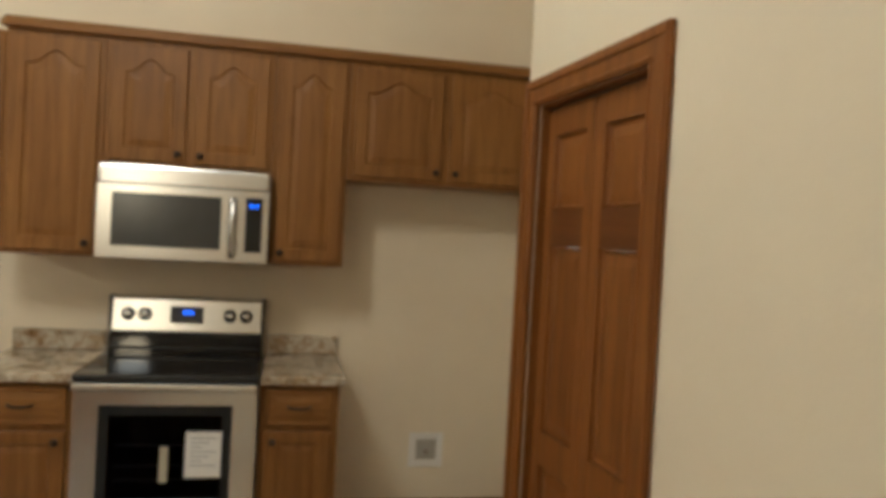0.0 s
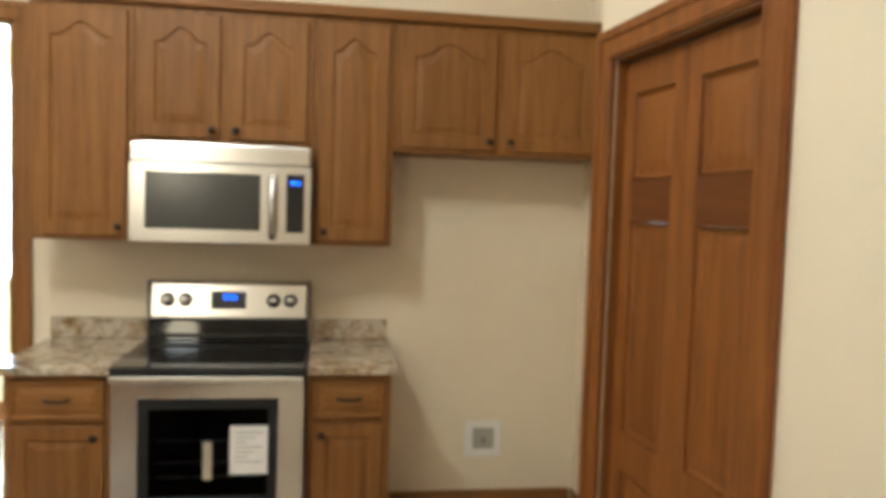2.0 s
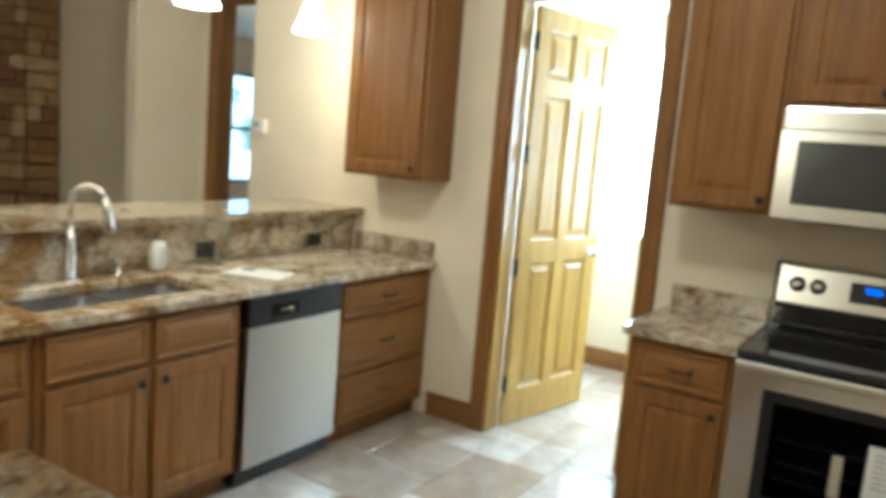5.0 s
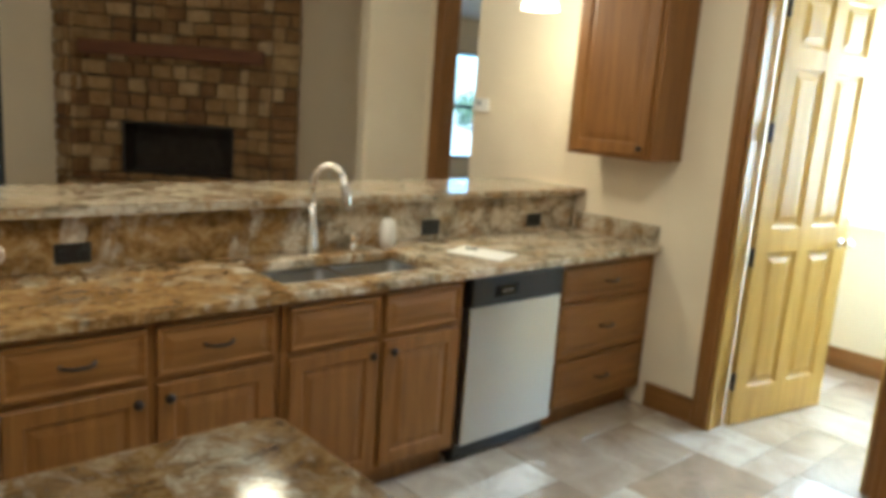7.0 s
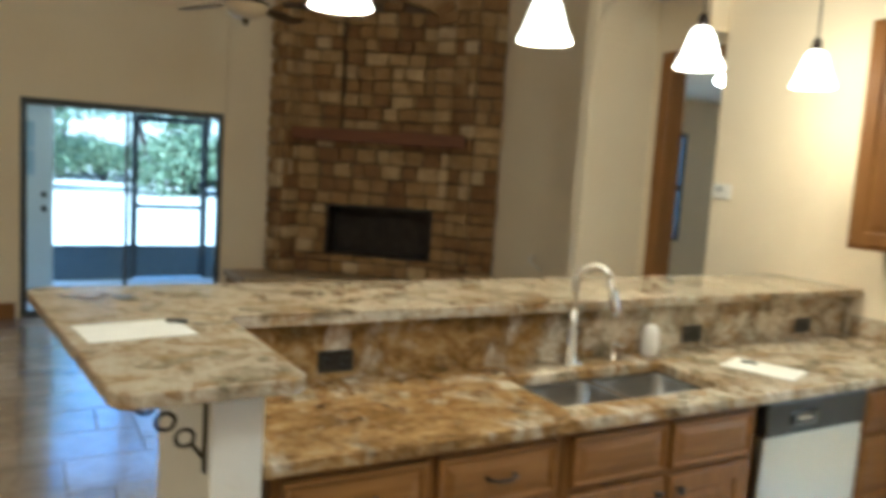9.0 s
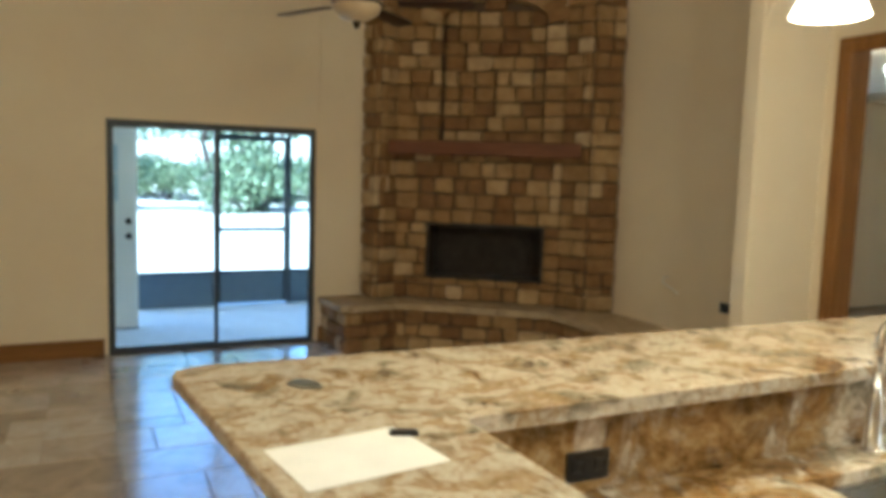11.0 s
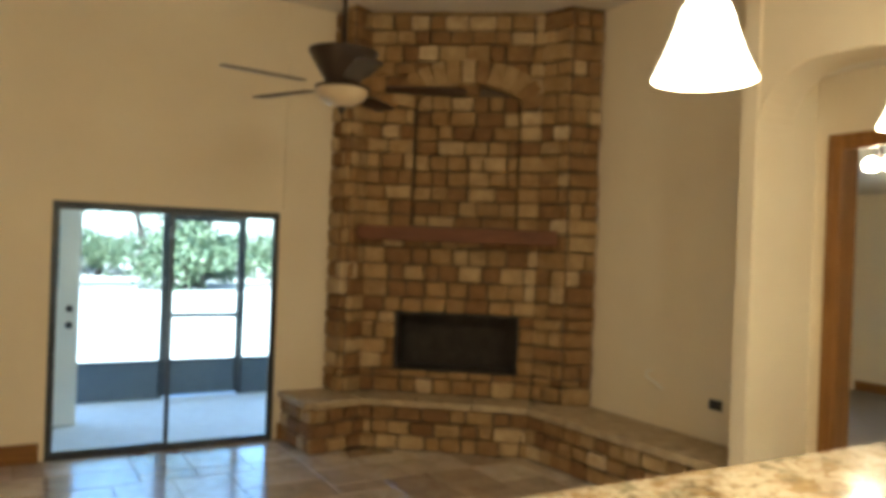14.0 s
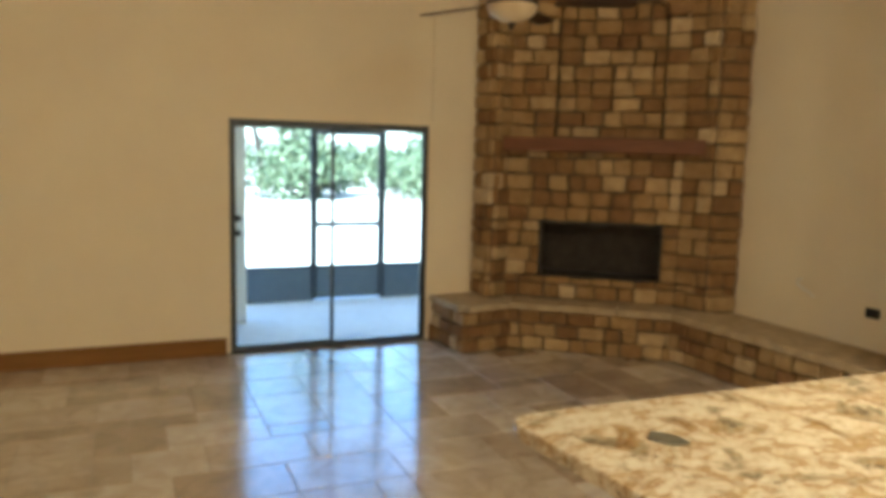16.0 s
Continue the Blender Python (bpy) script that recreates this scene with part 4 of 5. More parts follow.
# recessed water box in the fridge space
wb = thing("water_box", (1.275, -0.001, 0.40), "white recessed fridge water box in the wall", "outlet")
boxes("frame", WHITE, (-0.095, -0.055, -0.008, 0, -0.095, 0.095), (0.055, 0.095, -0.008, 0, -0.095, 0.095), (-0.055, 0.055, -0.008, 0, 0.055, 0.095), (-0.055, 0.055, -0.008, 0, -0.095, -0.055), parent=wb, bev=0.003)
boxes("back_plate", make_plain("grey_box", (0.40, 0.38, 0.33), 0.6), (-0.0545, 0.0545, -0.003, -0.0005, -0.0545, 0.0545), parent=wb)
lathe("valve", CHROME, [(0.012, 0), (0.012, 0.012), (0.006, 0.014), (0.006, 0.02)], wb, 12, (0, -0.0031, -0.01), Euler((radians(90), 0, 0)).to_matrix())
th = thing("thermostat", (-3.66, -0.001, 1.595), "white wall thermostat with a grey display", "thermostat")
boxes("body", WHITE, (-0.065, 0.065, -0.024, 0, -0.045, 0.045), parent=th, bev=0.006, segs=2)
boxes("display", INK, (-0.04, 0.01, -0.0262, -0.0245, -0.005, 0.03), parent=th)
outlet_plate((-5.515, BACK - 0.001, 0.703), 0, 0.118, 0.075, BLACK, "black outlet plate low on the wall")
cable = tagged(tube("wall_cable", WHITE, [(-6.15, BACK - 0.003, 0.86), (-6.17, BACK - 0.04, 0.85), (-6.16, BACK - 0.05, 0.81), (-6.09, BACK - 0.03, 0.775), (-6.01, BACK - 0.02, 0.735)], r=0.009), "loose white cable end sticking out of the wall", "cable")
outlet_plate((-5.93, BACK - 0.001, 2.11), 0, 0.07, 0.115, WALL, "blank cream plate on the wall", False)
outlet_plate((WEST + 0.001, -1.72, 1.16), 90, 0.075, 0.118, WALL, "cream switch plate beside the slider", False)


# ---- lamps ----
def pendant(y):
    p = thing("pendant_lamp", (PENDANT_X, y, PENDANT_Z), "bell-shaped frosted glass pendant lamp, lit", "lamp", "pendant lamps over the bar")
    prof = [(0.103, 0.0), (0.098, 0.012), (0.078, 0.055), (0.062, 0.10), (0.050, 0.14), (0.036, 0.165), (0.018, 0.175)]
    bm = bmesh.new()
    lathe_bm(bm, prof, 28)
    for f in [f for f in bm.faces if len(f.verts) > 4 and f.calc_center_median().z < 0.005]:
        bm.faces.remove(f)
    s = finish("shade", bm, SHADE_GLOW, p, True)
    s.visible_shadow = False
    lathe("cap", BRONZE, [(0.02, 0.172), (0.024, 0.18), (0.02, 0.22), (0.006, 0.235)], p, 16)
    tube("cord", BRONZE, [(0, 0, 0.23), (0, 0, CEIL - PENDANT_Z - 0.03)], r=0.004, parent=p, segs=6)
    lathe("canopy", BRONZE, [(0.06, 0.0), (0.055, 0.012), (0.02, 0.028)], p, 20, (0, 0, CEIL - PENDANT_Z - 0.03))


for y in PENDANT_YS:
    pendant(y)
for x, y, z in ((-0.62, -2.5, CEIL), (-1.43, -6.5, 2.45)):
    d = thing("ceiling_lamp", (x, y, z), "frosted dome ceiling lamp, lit", "lamp", "ceiling lamps")
    sh = lathe("dome", SHADE_GLOW, [(0.03, -0.40), (0.12, -0.37), (0.18, -0.31), (0.20, -0.24), (0.19, -0.235)], d)
    sh.visible_shadow = False
    tube("rod", BRONZE, [(0, 0, -0.24), (0, 0, CEIL - z - 0.02)], r=0.01, parent=d)
    lathe("canopy", BRONZE, [(0.07, -0.03), (0.08, -0.015), (0.08, 0.0)], d, 20, (0, 0, CEIL - z))
vl = thing("hall_lamp", (-4.91, 1.40, 2.75), "two-bulb bronze ceiling lamp, lit", "lamp")
tube("stem", BRONZE, [(0, 0, 0), (0, 0, -0.20)], [(-0.07, 0.0, -0.20), (0.07, 0.0, -0.20)], r=0.012, parent=vl)
for s in (-1, 1):
    b = lathe("bulb", BULB_GLOW, [(0.02, -0.30), (0.05, -0.28), (0.055, -0.24), (0.03, -0.21), (0.015, -0.20)], vl, 16, (s * 0.07, 0, 0))
    b.visible_shadow = False


def ceiling_fan(place, turn):
    f = thing("ceiling_fan", place, "dark bronze ceiling fan with five walnut blades", "fan")
    lathe("motor_housing", FAN_METAL, [(0.05, 0.16), (0.09, 0.17), (0.12, 0.22), (0.17, 0.30), (0.205, 0.36), (0.21, 0.375), (0.19, 0.38), (0.16, 0.36), (0.05, 0.40)], f, 32)
    lathe("light_bowl", CREAM_GLASS, [(0.012, 0.045), (0.08, 0.06), (0.135, 0.095), (0.155, 0.14), (0.15, 0.155)], f, 32)
    lathe("finial", FAN_METAL, [(0.003, 0.0), (0.014, 0.012), (0.022, 0.03), (0.028, 0.046)], f, 16)
    lathe("light_ring", FAN_METAL, [(0.16, 0.15), (0.162, 0.165), (0.10, 0.172)], f, 32)
    tube("downrod", FAN_METAL, [(0, 0, 0.39), (0, 0, CEIL - place[2] - 0.05)], r=0.016, parent=f, segs=12)
    lathe("canopy", FAN_METAL, [(0.02, -0.10), (0.06, -0.05), (0.075, 0.0)], f, 24, (0, 0, CEIL - place[2]))
    for k in range(5):
        a = radians(turn + 72 * k)
        bm = bmesh.new()
        pts = [(0.26, -0.045), (0.40, -0.062), (0.70, -0.068), (0.735, -0.05), (0.745, 0), (0.735, 0.05), (0.70, 0.068), (0.40, 0.062), (0.26, 0.045)]
        prism_bm(bm, pts, -0.004, 0.004)
        bmesh.ops.rotate(bm, verts=bm.verts, cent=(0, 0, 0), matrix=Matrix.Rotation(radians(-9), 3, "X"))
        b = finish("blade", bm, FAN_BLADE, f)
        b.matrix_local = Matrix.Translation((0, 0, 0.165)) @ Matrix.Rotation(a, 4, "Z")
        arm = tube("blade_arm", FAN_METAL, [(0.12, 0, -0.01), (0.19, 0, -0.02), (0.29, 0, -0.008)], r=[0.014, 0.012, 0.010], parent=f)
        arm.matrix_local = b.matrix_local
    return f


ceiling_fan((-6.0, -2.325, 2.54), 61)

# ---- fireplace ----
# plan of the stone face: a return, a short wing, the middle with the firebox, a wing, a return
FP = [Vector(p) for p in ((-8.355, -1.41, 0), (-8.05, -1.375, 0), (-8.164, -1.174, 0), (-7.203, 0.099, 0), (-6.93, 0.20, 0), (-6.87, BACK, 0))]
FA, FB = FP[2], FP[3]
FU = (FB - FA).normalized()
FN = Vector((FU.y, -FU.x, 0))
FLEN = (FB - FA).length
HEARTH = 0.44
rng = random.Random(7)


def stone_bm(bm, place, u, n, u0, u1, z0, z1, out, back=0.10):
    """One rough block: a chamfered face with its corners nudged."""
    w, h, c = u1 - u0, z1 - z0, min(0.016, 0.3 * min(u1 - u0, z1 - z0))

    def j(s=0.006):
        return rng.uniform(-s, s)

    base = [(u0 + j(), z0 + j()), (u1 + j(), z0 + j()), (u1 + j(), z1 + j()), (u0 + j(), z1 + j())]
    mu, mz = (u0 + u1) / 2, (z0 + z1) / 2
    rings = []
    for ins, o in ((0.0, -back), (0.0, out - 0.022), (0.35, out - 0.008), (1.0, out + j(0.004))):
        ring = []
        for a, b in base:
            du, dz = (c if a < mu else -c) * ins, (c if b < mz else -c) * ins
            # clipped corners make eight points a ring
            k = c * 0.9
            su, sz = (1 if a < mu else -1), (1 if b < mz else -1)
            p, q = (a + du + su * k, b + dz), (a + du, b + dz + sz * k)
            ring += [q, p] if (a < mu) == (b < mz) else [p, q]
        rings.append([bm.verts.new(place + u * a + n * (o + (j(0.003) if ins == 1.0 else 0)) + Vector((0, 0, b))) for a, b in ring])
    m = 8
    for a, b in zip(rings, rings[1:]):
        for i in range(m):
            bm.faces.new((a[i], a[(i + 1) % m], b[(i + 1) % m], b[i]))
    bm.faces.new(rings[-1])


fp = thing("fireplace", (0, 0, 0), "tall corner fireplace of tan and brown stone blocks", "fireplace")
FBX0, FBX1, FBZ0, FBZ1 = 0.33, 1.445, 0.655, 1.18
NX0, NX1, NZ0, NSPR, NTOP = 0.44, 1.40, 1.99, 3.06, 3.26
ARCH_W = 0.22


def slab_on(bm, u0, u1, z0, z1, o0, o1):
    pts = [FA + FU * u + FN * o for u, o in ((u0, o0), (u1, o0), (u1, o1), (u0, o1))]
    prism_bm(bm, [(p.x, p.y) for p in pts], z0, z1)


bm = bmesh.new()
for d in ((0, FBX0, 0, NZ0 - 0.02, -0.30, 0), (FBX1, FLEN, 0, NZ0 - 0.02, -0.30, 0), (0, NX0, NZ0 - 0.02, CEIL, -0.30, 0), (NX1, FLEN, NZ0 - 0.02, CEIL, -0.30, 0), (FBX0, FBX1, 0, FBZ0, -0.30, 0), (FBX0, FBX1, FBZ1, NZ0 - 0.02, -0.30, 0), (NX0, NX1, NZ0 - 0.02, NTOP + 0.02, -0.40, -0.10), (NX0, NX1, NTOP + 0.02, CEIL, -0.30, 0)):
    slab_on(bm, *d)
prism_bm(bm, [(p.x, p.y) for p in FP[:2]] + [(FA.x, FA.y), (FA.x - 0.19, FA.y)], 0, CEIL)
prism_bm(bm, [(FB.x, FB.y), (FP[4].x, FP[4].y), (FP[5].x, BACK - 0.004), (FB.x - 0.3, BACK - 0.004)], 0, CEIL)
finish("chimney_core", bm, MORTAR, fp)
bm = bmesh.new()
for d in ((FBX0 - 0.03, FBX0, FBZ0 - 0.02, FBZ1 + 0.02, -0.38, 0.0), (FBX1, FBX1 + 0.03, FBZ0 - 0.02, FBZ1 + 0.02, -0.38, 0.0), (FBX0, FBX1, FBZ0 - 0.02, FBZ0 + 0.004, -0.38, 0.02), (FBX0, FBX1, FBZ1 - 0.004, FBZ1 + 0.03, -0.38, 0.0), (FBX0, FBX1, FBZ0, FBZ1, -0.41, -0.38)):
    slab_on(bm, *d)
finish("firebox", bm, SOOT, fp)
bm = bmesh.new()
for d in ((FBX0, FBX0 + 0.02, FBZ0 + 0.005, FBZ1 - 0.005, -0.02, 0.0), (FBX1 - 0.02, FBX1, FBZ0 + 0.005, FBZ1 - 0.005, -0.02, 0.0), (FBX0 + 0.02, FBX1 - 0.02, FBZ1 - 0.025, FBZ1 - 0.005, -0.02, 0.0)):
    slab_on(bm, *d)
finish("firebox_frame", bm, BLACK, fp)


def arch_z(u):
    s = (u - (NX0 + NX1) / 2) / ((NX1 - NX0) / 2)
    return NSPR + (NTOP - NSPR) * math.sqrt(max(0.0, 1 - s * s)) if abs(s) <= 1 else NSPR


joined = bmesh.new()
count = 0
z = HEARTH + 0.005
while z < CEIL - 0.02:
    h = rng.uniform(0.132, 0.158)
    if z < FBZ0 < z + h + 0.06:
        h = FBZ0 - z
    elif z < FBZ1 < z + h + 0.06:
        h = FBZ1 - z
    h = min(h, CEIL - z - 0.004)
    zc = z + h / 2
    mid_u, half = (NX0 + NX1) / 2, (NX1 - NX0) / 2
    for p0, p1 in ((FP[0], FP[1]), (FP[1], FP[2]), (FP[3], FP[4]), (FP[4], FP[5])):
        uu = (p1 - p0).normalized()
        nn = Vector((uu.y, -uu.x, 0))
        length = (p1 - p0).length
        u = 0.0
        while u < length - 0.01:
            b = u + rng.choice((0.13, 0.16, 0.20, 0.24))
            if length - b < 0.09:
                b = length
            if z < 1.75:
                bm = bmesh.new()
                stone_bm(bm, p0, uu, nn, u + 0.0045, b - 0.0045, z + 0.0045, z + h - 0.0045, rng.uniform(0.028, 0.05))
                finish("stone", bm, STONE, fp)
            else:
                stone_bm(joined, p0, uu, nn, u + 0.0045, b - 0.0045, z + 0.0045, z + h - 0.0045, rng.uniform(0.028, 0.05))
            u = b
    runs = [(0.0, FLEN, 0.0)]
    if FBZ0 - 0.02 < zc < FBZ1 + 0.01:
        runs = [(0.0, FBX0, 0.0), (FBX1, FLEN, 0.0)]
    elif NZ0 - 0.1 < zc <= NSPR:
        runs = [(0.0, NX0, 0.0), (NX0, NX1, -0.085), (NX1, FLEN, 0.0)]
    elif NSPR < zc < NTOP + ARCH_W - 0.03:
        def reach(k, top):
            s = (zc - NSPR) / (top - NSPR)
            return k * math.sqrt(max(0.0, 1 - s * s))
        outer, inner = reach(half + 0.15, NTOP + ARCH_W - 0.03), reach(half, NTOP - 0.01)
        runs = [(0.0, mid_u - outer, 0.0), (mid_u + outer, FLEN, 0.0)] + ([(mid_u - inner, mid_u + inner, -0.085)] if inner > 0.05 else [])
    for r0, r1, o in runs:
        u = r0
        while u < r1 - 0.01:
            b = u + rng.choice((0.14, 0.17, 0.19, 0.21, 0.25))
            if r1 - b < 0.08:
                b = r1
            out = o + rng.uniform(0.030, 0.055)
            g = 0.0045
            if count < 190:
                bm = bmesh.new()
                stone_bm(bm, FA, FU, FN, u + g, b - g, z + g, z + h - g, out)
                finish("stone", bm, STONE, fp)
                count += 1
            else:
                stone_bm(joined, FA, FU, FN, u + g, b - g, z + g, z + h - g, out)
            u = b
    z += h
upper = finish("upper_stones", joined, STONE_FAR, fp)
tagged(upper, "upper courses of stone blocks", kind="stuff")

# the arch's standing stones
mid_u = (NX0 + NX1) / 2
half = (NX1 - NX0) / 2
for k in range(13):
    a = math.pi * (k + 0.5) / 13
    bm = bmesh.new()
    stone_bm(bm, Vector((0, 0, 0)), Vector((1, 0, 0)), Vector((0, -1, 0)), -0.062, 0.062, 0.0, ARCH_W, 0.06)
    v = finish("arch_stone", bm, STONE, fp)
    p = FA + FU * (mid_u + half * math.cos(a)) + Vector((0, 0, NSPR + (NTOP - NSPR) * math.sin(a)))
    tilt = math.atan2(math.cos(a) * 0.55, max(0.12, math.sin(a)))
    basis = Matrix((FU, -FN, Vector((0, 0, 1)))).transposed().to_4x4()
    v.matrix_local = Matrix.Translation(p) @ basis @ Matrix.Rotation(tilt, 4, "Y")

# mantel shelf
man = new("mantel_shelf")
man.matrix_world = Matrix.Translation(FA + FU * 0.87) @ Matrix((FU, -FN, Vector((0, 0, 1)))).transposed().to_4x4()
tagged(man, "dark red-brown timber mantel shelf on the stone chimney", "shelf")
boxes("shelf", MANTEL, (-0.89, 0.89, -0.20, -0.012, 1.825, 1.955), parent=man, bev=0.010, segs=2)

# raised hearth
HE = [(-8.355, -1.80), (-7.77, -1.76), (-7.87, -1.27), (-6.98, -0.10), (-4.94, 0.02)]
hearth = thing("hearth_bench", (0, 0, 0), "raised stone hearth bench with pale cap stones", "hearth")
bm = bmesh.new()
prism_bm(bm, HE + [(-4.94, BACK - 0.003), (-7.4, BACK - 0.003), (-8.355, -1.2)], 0.0, HEARTH - 0.06)
finish("hearth_core", bm, MORTAR, hearth)
for (x0, y0), (x1, y1) in zip(HE, HE[1:]):
    p0, p1 = Vector((x0, y0, 0)), Vector((x1, y1, 0))
    uu = (p1 - p0).normalized()
    nn = Vector((uu.y, -uu.x, 0))
    length = (p1 - p0).length
    zz = [0.0, 0.125, 0.25, HEARTH - 0.062]
    for z0, z1 in zip(zz, zz[1:]):
        u = -0.03
        while u < length - 0.02:
            w = rng.choice((0.14, 0.17, 0.20, 0.24))
            b = min(u + w, length + 0.03)
            if length + 0.03 - b < 0.07:
                b = length + 0.03
            bm = bmesh.new()
            stone_bm(bm, p0, uu, nn, u + 0.006, b - 0.006, z0 + 0.005, z1 - 0.005, rng.uniform(0.03, 0.045))
            finish("stone", bm, STONE, hearth)
            u = b
    # cap stones overhanging the front
    k = max(1, round(length / 0.52))
    for i in range(k):
        a, b = length * i / k, length * (i + 1) / k
        q = [p0 + uu * (a + 0.004) + nn * 0.07, p0 + uu * (b - 0.004) + nn * 0.07, p0 + uu * (b - 0.004) - nn * 0.42, p0 + uu * (a + 0.004) - nn * 0.42]
        bm = bmesh.new()
        prism_bm(bm, [(v.x + rng.uniform(-0.006, 0.006), v.y + rng.uniform(-0.006, 0.006)) for v in q], HEARTH - 0.06 + 0.0006 * i, HEARTH - 0.004 + 0.0012 * i + rng.uniform(0, 0.003), 0.012)
        finish("cap_stone", bm, CAP_STONE, hearth)
bm = bmesh.new()
prism_bm(bm, [(-8.35, -1.60), (-8.02, -1.55), (-8.10, -1.20), (-7.15, 0.05), (-6.7, 0.14), (-4.95, 0.22), (-4.95, BACK - 0.004), (-7.4, BACK - 0.004), (-8.35, -1.2)], HEARTH - 0.06, HEARTH - 0.010)
finish("cap_bed", bm, CAP_STONE, hearth)

# ---- beyond the sliding door: screened porch, yard and woods ----
SAND = make_plain("pale_sandy_grass", (0.50, 0.47, 0.38), 0.95, 0, 0.3)
setting(boxes("ground", SAND, (-400, 60, -300, 300, -0.6, -0.12)), "pale sandy yard reaching the horizon")
setting(boxes("porch_floor", CONCRETE, (-10.75, WEST - 0.14, -7.5, 1.2, -0.2, -0.02)), "pale concrete porch floor")
setting(boxes("porch_ceiling", WHITE, (-10.75, WEST - 0.14, -7.5, 1.2, 2.75, 2.85)), "white porch ceiling")
setting(boxes("wall_porch", WHITE, (-9.76, -9.60, -7.0, -3.40, -0.02, 2.75)), "white house wall facing the porch")
pd = thing("porch_door", (-9.595, -3.43, -0.02), "white exterior door with a small paned window", "door", rz=90)
boxes("leaf", WHITE, (-0.9, 0.0, -0.04, 0.0, 0.02, 2.05), parent=pd, bev=0.004)
boxes("lite", make_plain("pale_grey_pane", (0.50, 0.60, 0.66), 0.1), *[(-0.74 + 0.31 * i, -0.46 + 0.31 * i, -0.048, -0.041, 1.30 + 0.29 * j, 1.57 + 0.29 * j) for i in range(2) for j in range(2)], parent=pd)
for z in (0.95, 1.10):
    lathe("knob", BRONZE, [(0.03, 0), (0.03, 0.01), (0.012, 0.02), (0.03, 0.05), (0.02, 0.07)], pd, 14, (-0.06, -0.041, z), Euler((radians(90), 0, 0)).to_matrix())
enc = thing("porch_screen", (-10.6, -2.87, -0.02), "dark aluminium screen wall with kick panels and a door", "screen wall", rz=90)
posts = [(-0.55, -0.51), (0.365, 0.40), (1.25, 1.29), (2.4, 2.44), (3.2, 3.25)]
boxes("post", FRAME, *[(a, b, -0.03, 0.03, 0, 2.75) for a, b in posts], parent=enc)
boxes("rail", FRAME, (-0.51, 3.2, -0.025, 0.025, 2.69, 2.75), (-0.51, 0.365, -0.025, 0.025, 0.40, 0.43), (1.29, 3.2, -0.025, 0.025, 0.40, 0.43), (0.40, 1.25, -0.025, 0.025, 2.13, 2.17), parent=enc)
boxes("screen_door", FRAME, (0.405, 0.445, -0.02, 0.02, 0.03, 2.06), (1.205, 1.245, -0.02, 0.02, 0.03, 2.06), (0.445, 1.205, -0.02, 0.02, 1.99, 2.06), (0.445, 1.205, -0.02, 0.02, 0.90, 0.95), (0.445, 1.205, -0.02, 0.02, 0.40, 0.43), parent=enc)
boxes("door_closer", FRAME, (0.36, 0.62, 0.03, 0.06, 2.09, 2.12), parent=enc)
boxes("kick_panel", SCREEN_PANEL, (-0.511, 0.366, -0.012, 0.012, 0.0, 0.399), (0.446, 1.204, -0.012, 0.012, 0.03, 0.399), (1.289, 2.399, -0.012, 0.012, 0.0, 0.399), (2.439, 3.199, -0.012, 0.012, 0.0, 0.399), parent=enc)

BARK = make_plain("grey_bark", (0.10, 0.075, 0.055), 0.9, 0, 0.4)


def make_leaf_mat():
    n = Nodes("green_leaves", 0.6)
    rnd = n.node("ShaderNodeNewGeometry").outputs["Random Per Island"]
    n.colour(n.ramp(rnd, [(0.0, (0.085, 0.12, 0.055)), (0.6, (0.125, 0.165, 0.08)), (1.0, (0.21, 0.24, 0.13))]))
    return n.mat


LEAF = make_leaf_mat()


def leaves_bm(bm, centre, radius, count, size, r):
    for _ in range(count):
        while True:
            v = Vector((r.uniform(-1, 1), r.uniform(-1, 1), r.uniform(-0.75, 0.9)))
            if 0.25 < v.length < 1:
                break
        p = centre + Vector((v.x * radius[0], v.y * radius[0], v.z * radius[1]))
        m = Euler((r.uniform(0, 6.3), r.uniform(0, 6.3), r.uniform(0, 6.3))).to_matrix()
        s = size * r.uniform(0.6, 1.3)
        q = [bm.verts.new(p + m @ Vector(c)) for c in ((-s, 0, 0), (0, -0.45 * s, 0.1 * s), (s, 0, 0), (0, 0.45 * s, 0.1 * s))]
        bm.faces.new(q)


def tree_parts(r, height, bushy):
    bm = bmesh.new()
    trunk = [Vector((0, 0, -0.15))]
    for i in range(1, 7):
        trunk.append(Vector((r.uniform(-0.12, 0.12) * i, r.uniform(-0.12, 0.12) * i, height * i / 6 * 0.9)))
    tube_bm(bm, trunk, [0.16 * (1 - i / 8) for i in range(7)], 7)
    tips = []
    for i in range(9):
        k = r.randint(2 if not bushy else 0, 5)
        a = r.uniform(0, 6.3)
        ln = r.uniform(0.7, 1.9)
        tip = trunk[k] + Vector((math.cos(a) * ln, math.sin(a) * ln, r.uniform(0.2, 0.9)))
        tube_bm(bm, [trunk[k], (trunk[k] + tip) / 2 + Vector((0, 0, 0.1)), tip], [0.05, 0.035, 0.015], 5)
        tips.append(tip)
    lv = bmesh.new()
    for tip in tips + trunk[4:]:
        leaves_bm(lv, tip, (r.uniform(0.8, 1.4), r.uniform(0.5, 0.9)), 170, 0.15, r)
    return bm, lv


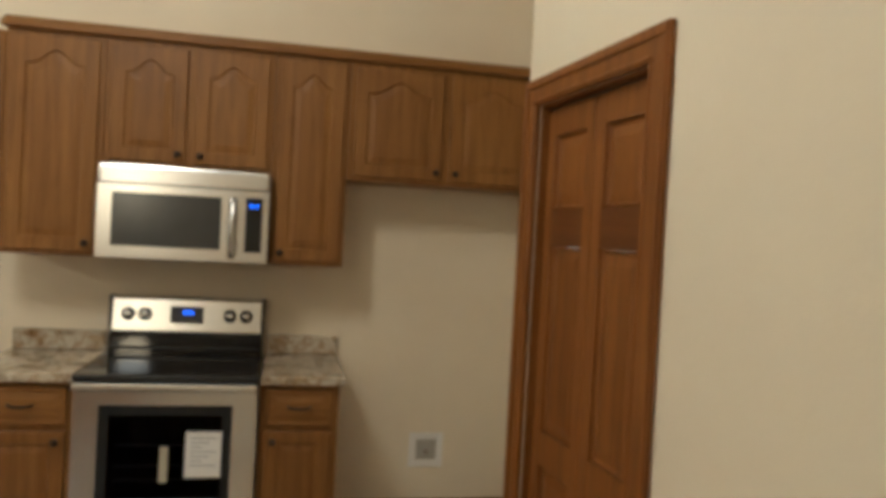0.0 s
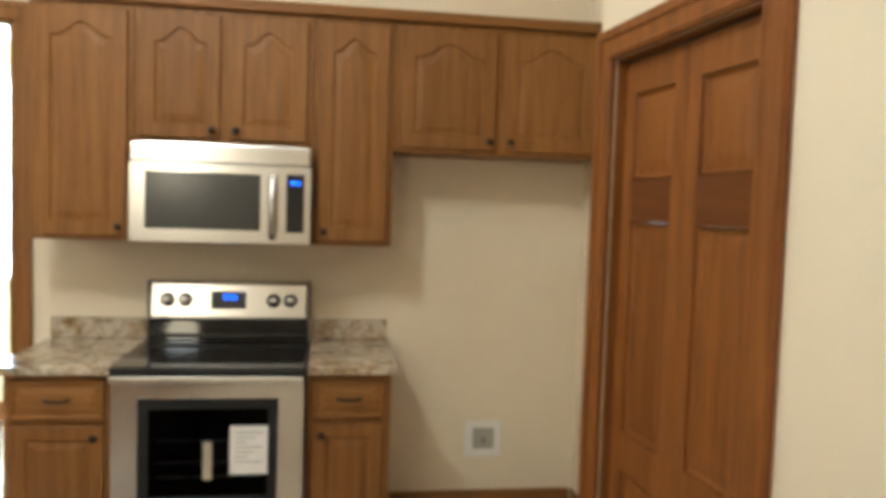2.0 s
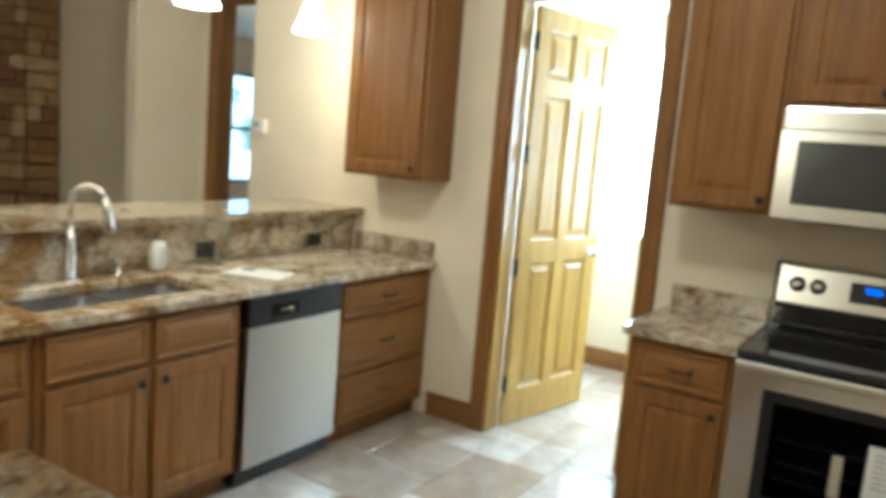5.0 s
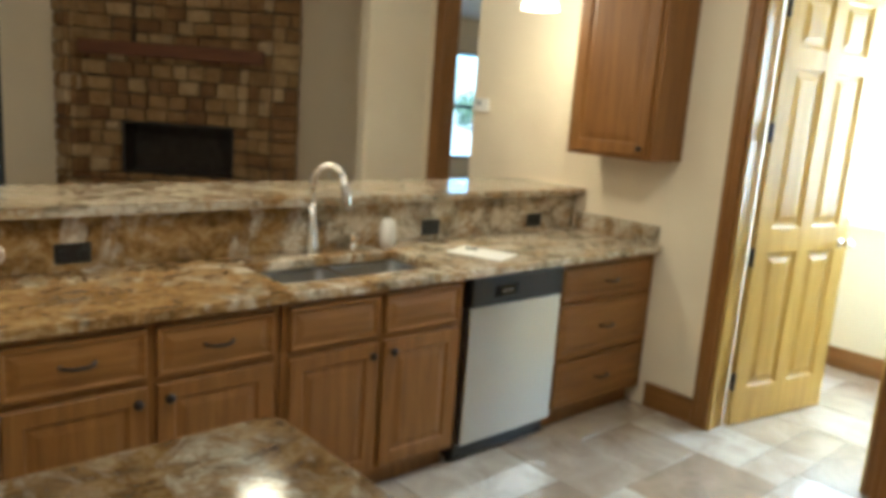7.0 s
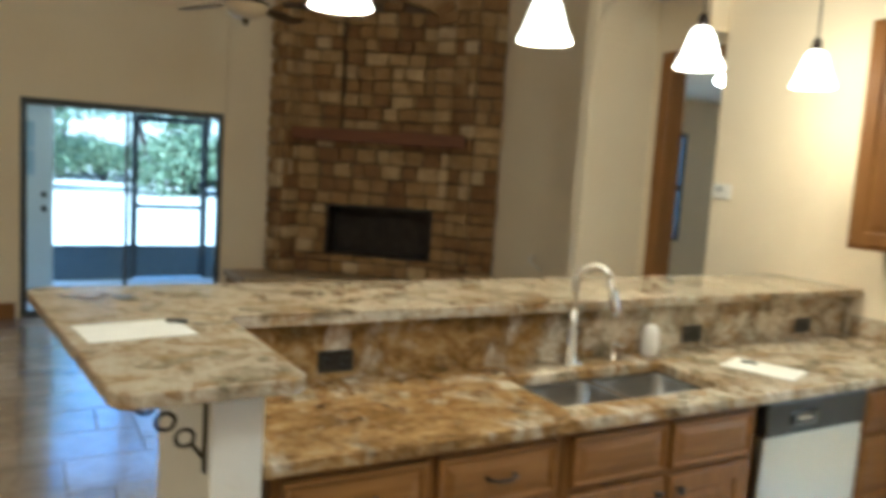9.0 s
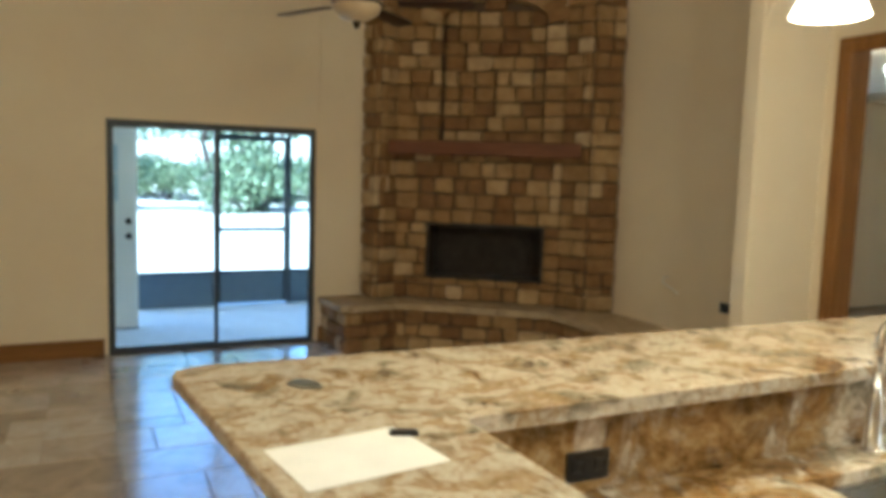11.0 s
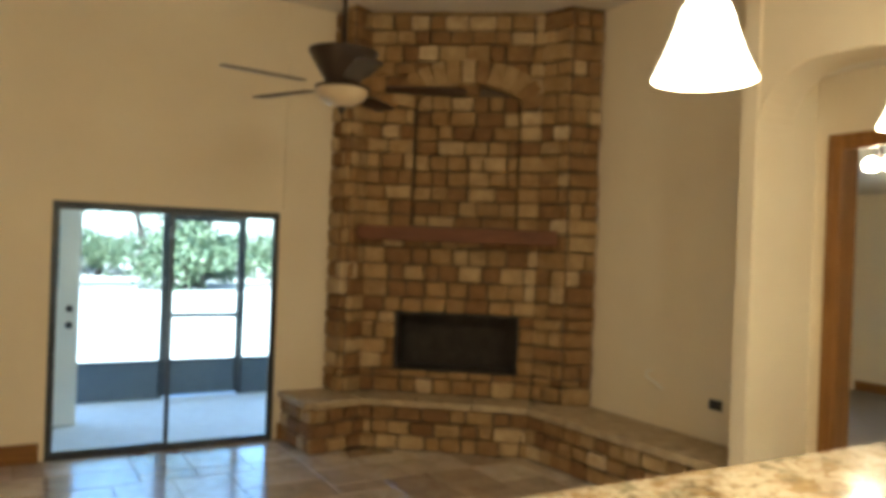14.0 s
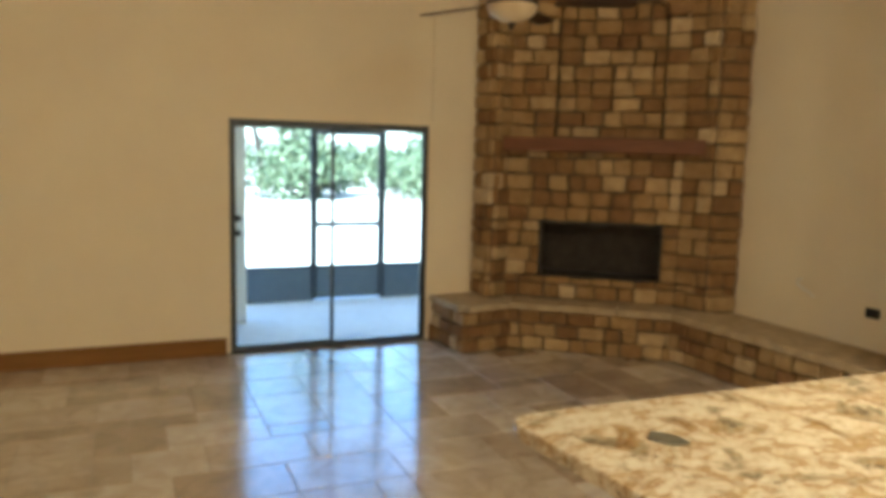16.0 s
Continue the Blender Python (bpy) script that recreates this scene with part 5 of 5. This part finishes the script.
tree_rng = random.Random(11)
kinds = []
for i in range(4):
    bmt, lv = tree_parts(tree_rng, (12.5, 9.5, 2.4, 1.5)[i], i > 1)
    t = thing("tree" if i < 2 else "shrub", (-31, -8 + 5 * i, -0.12), "green leafy tree at the edge of the yard" if i < 2 else "bushy green shrub at the edge of the yard", "tree" if i < 2 else "shrub", "trees along the yard" if i < 2 else "shrubs along the yard")
    finish("trunk", bmt, BARK, t)
    finish("crown", lv, LEAF, t)
    kinds.append(t)
for i in range(58):
    src = kinds[tree_rng.choice((0, 1, 2, 3, 3, 2))]
    s = tree_rng.uniform(0.8, 1.35)
    t = copy_thing(src, pose(-33 + tree_rng.uniform(-14, 2.5), -18 + 0.95 * i + tree_rng.uniform(-1, 1), -0.12, 0, 0, tree_rng.uniform(0, 360)))

# window of the room beyond the hall
bw = thing("bedroom_window", (-8.14, 3.5, 0.80), "dark framed bedroom window with two panes", "window", rz=90)
boxes("frame", FRAME, (-0.90, -0.86, -0.05, 0.05, 0, 1.50), (0.86, 0.90, -0.05, 0.05, 0, 1.50), (-0.86, 0.86, -0.05, 0.05, 1.46, 1.50), (-0.86, 0.86, -0.05, 0.05, 0, 0.04), (-0.86, 0.86, -0.03, 0.03, 0.72, 0.77), parent=bw)
g = boxes("pane", GLASS, (-0.86, 0.86, -0.003, 0.003, 0.04, 0.72), (-0.86, 0.86, -0.003, 0.003, 0.77, 1.46), parent=bw)
g.visible_shadow = False

# ---- floor ----
floor = setting(boxes("floor", GROUT, (WEST - 0.14, EAST + 0.95, SOUTH - 0.12, 6.52, -0.12, -0.004)), "travertine tile floor of mixed rectangular tiles")
tile_rng = random.Random(5)
CELL = 0.203
NX, NY = int((EAST - WEST) / CELL) + 1, int((2.2 - SOUTH) / CELL) + 1
used = set()
far_bm = bmesh.new()
near_meshes = {}
placed = 0
for j in range(NY):
    for i in range(NX):
        if (i, j) in used:
            continue
        sizes = [(3, 2), (2, 3), (2, 2), (3, 2), (2, 1), (1, 2), (1, 1)]
        start = tile_rng.randint(0, 3)
        for sx, sy in sizes[start:] + sizes[:start][::-1] + [(1, 1)]:
            cells = [(i + a, j + b) for a in range(sx) for b in range(sy)]
            if all(c not in used and c[0] < NX and c[1] < NY for c in cells):
                break
        used.update(cells)
        x0, y0 = WEST + i * CELL, SOUTH + j * CELL
        x1, y1 = min(x0 + sx * CELL, EAST), y0 + sy * CELL
        cx, cy = (x0 + x1) / 2, (y0 + y1) / 2
        if cy > -0.05 and not (-2.7 < cx < 0.4 and cy < 1.8) and not (cx < -3.8):
            continue
        seen = (-8.3 < cx < -3.9 and -4.3 < cy < -1.2) or (-2.3 < cx < -0.3 and -2.6 < cy < 1.2)
        if seen and placed < 295:
            key = (sx, sy)
            if key not in near_meshes:
                bm = bmesh.new()
                hx, hy = sx * CELL / 2 - 0.003, sy * CELL / 2 - 0.003
                box_bm(bm, -hx, hx, -hy, hy, -0.012, 0.0, 0.002)
                data = bpy.data.meshes.new("floor_tile")
                bm.to_mesh(data)
                bm.free()
                data.materials.append(TILE)
                near_meshes[key] = data
            t = new("tile", near_meshes[key])
            t.parent = floor
            t.location = (x0 + sx * CELL / 2, y0 + sy * CELL / 2, tile_rng.uniform(-0.0008, 0.0))
            placed += 1
        else:
            box_bm(far_bm, x0 + 0.003, x1 - 0.003, y0 + 0.003, y1 - 0.003, -0.012, -0.0005)
tagged(finish("outer_tiles", far_bm, TILE_FAR, floor), "travertine tiles", kind="stuff")
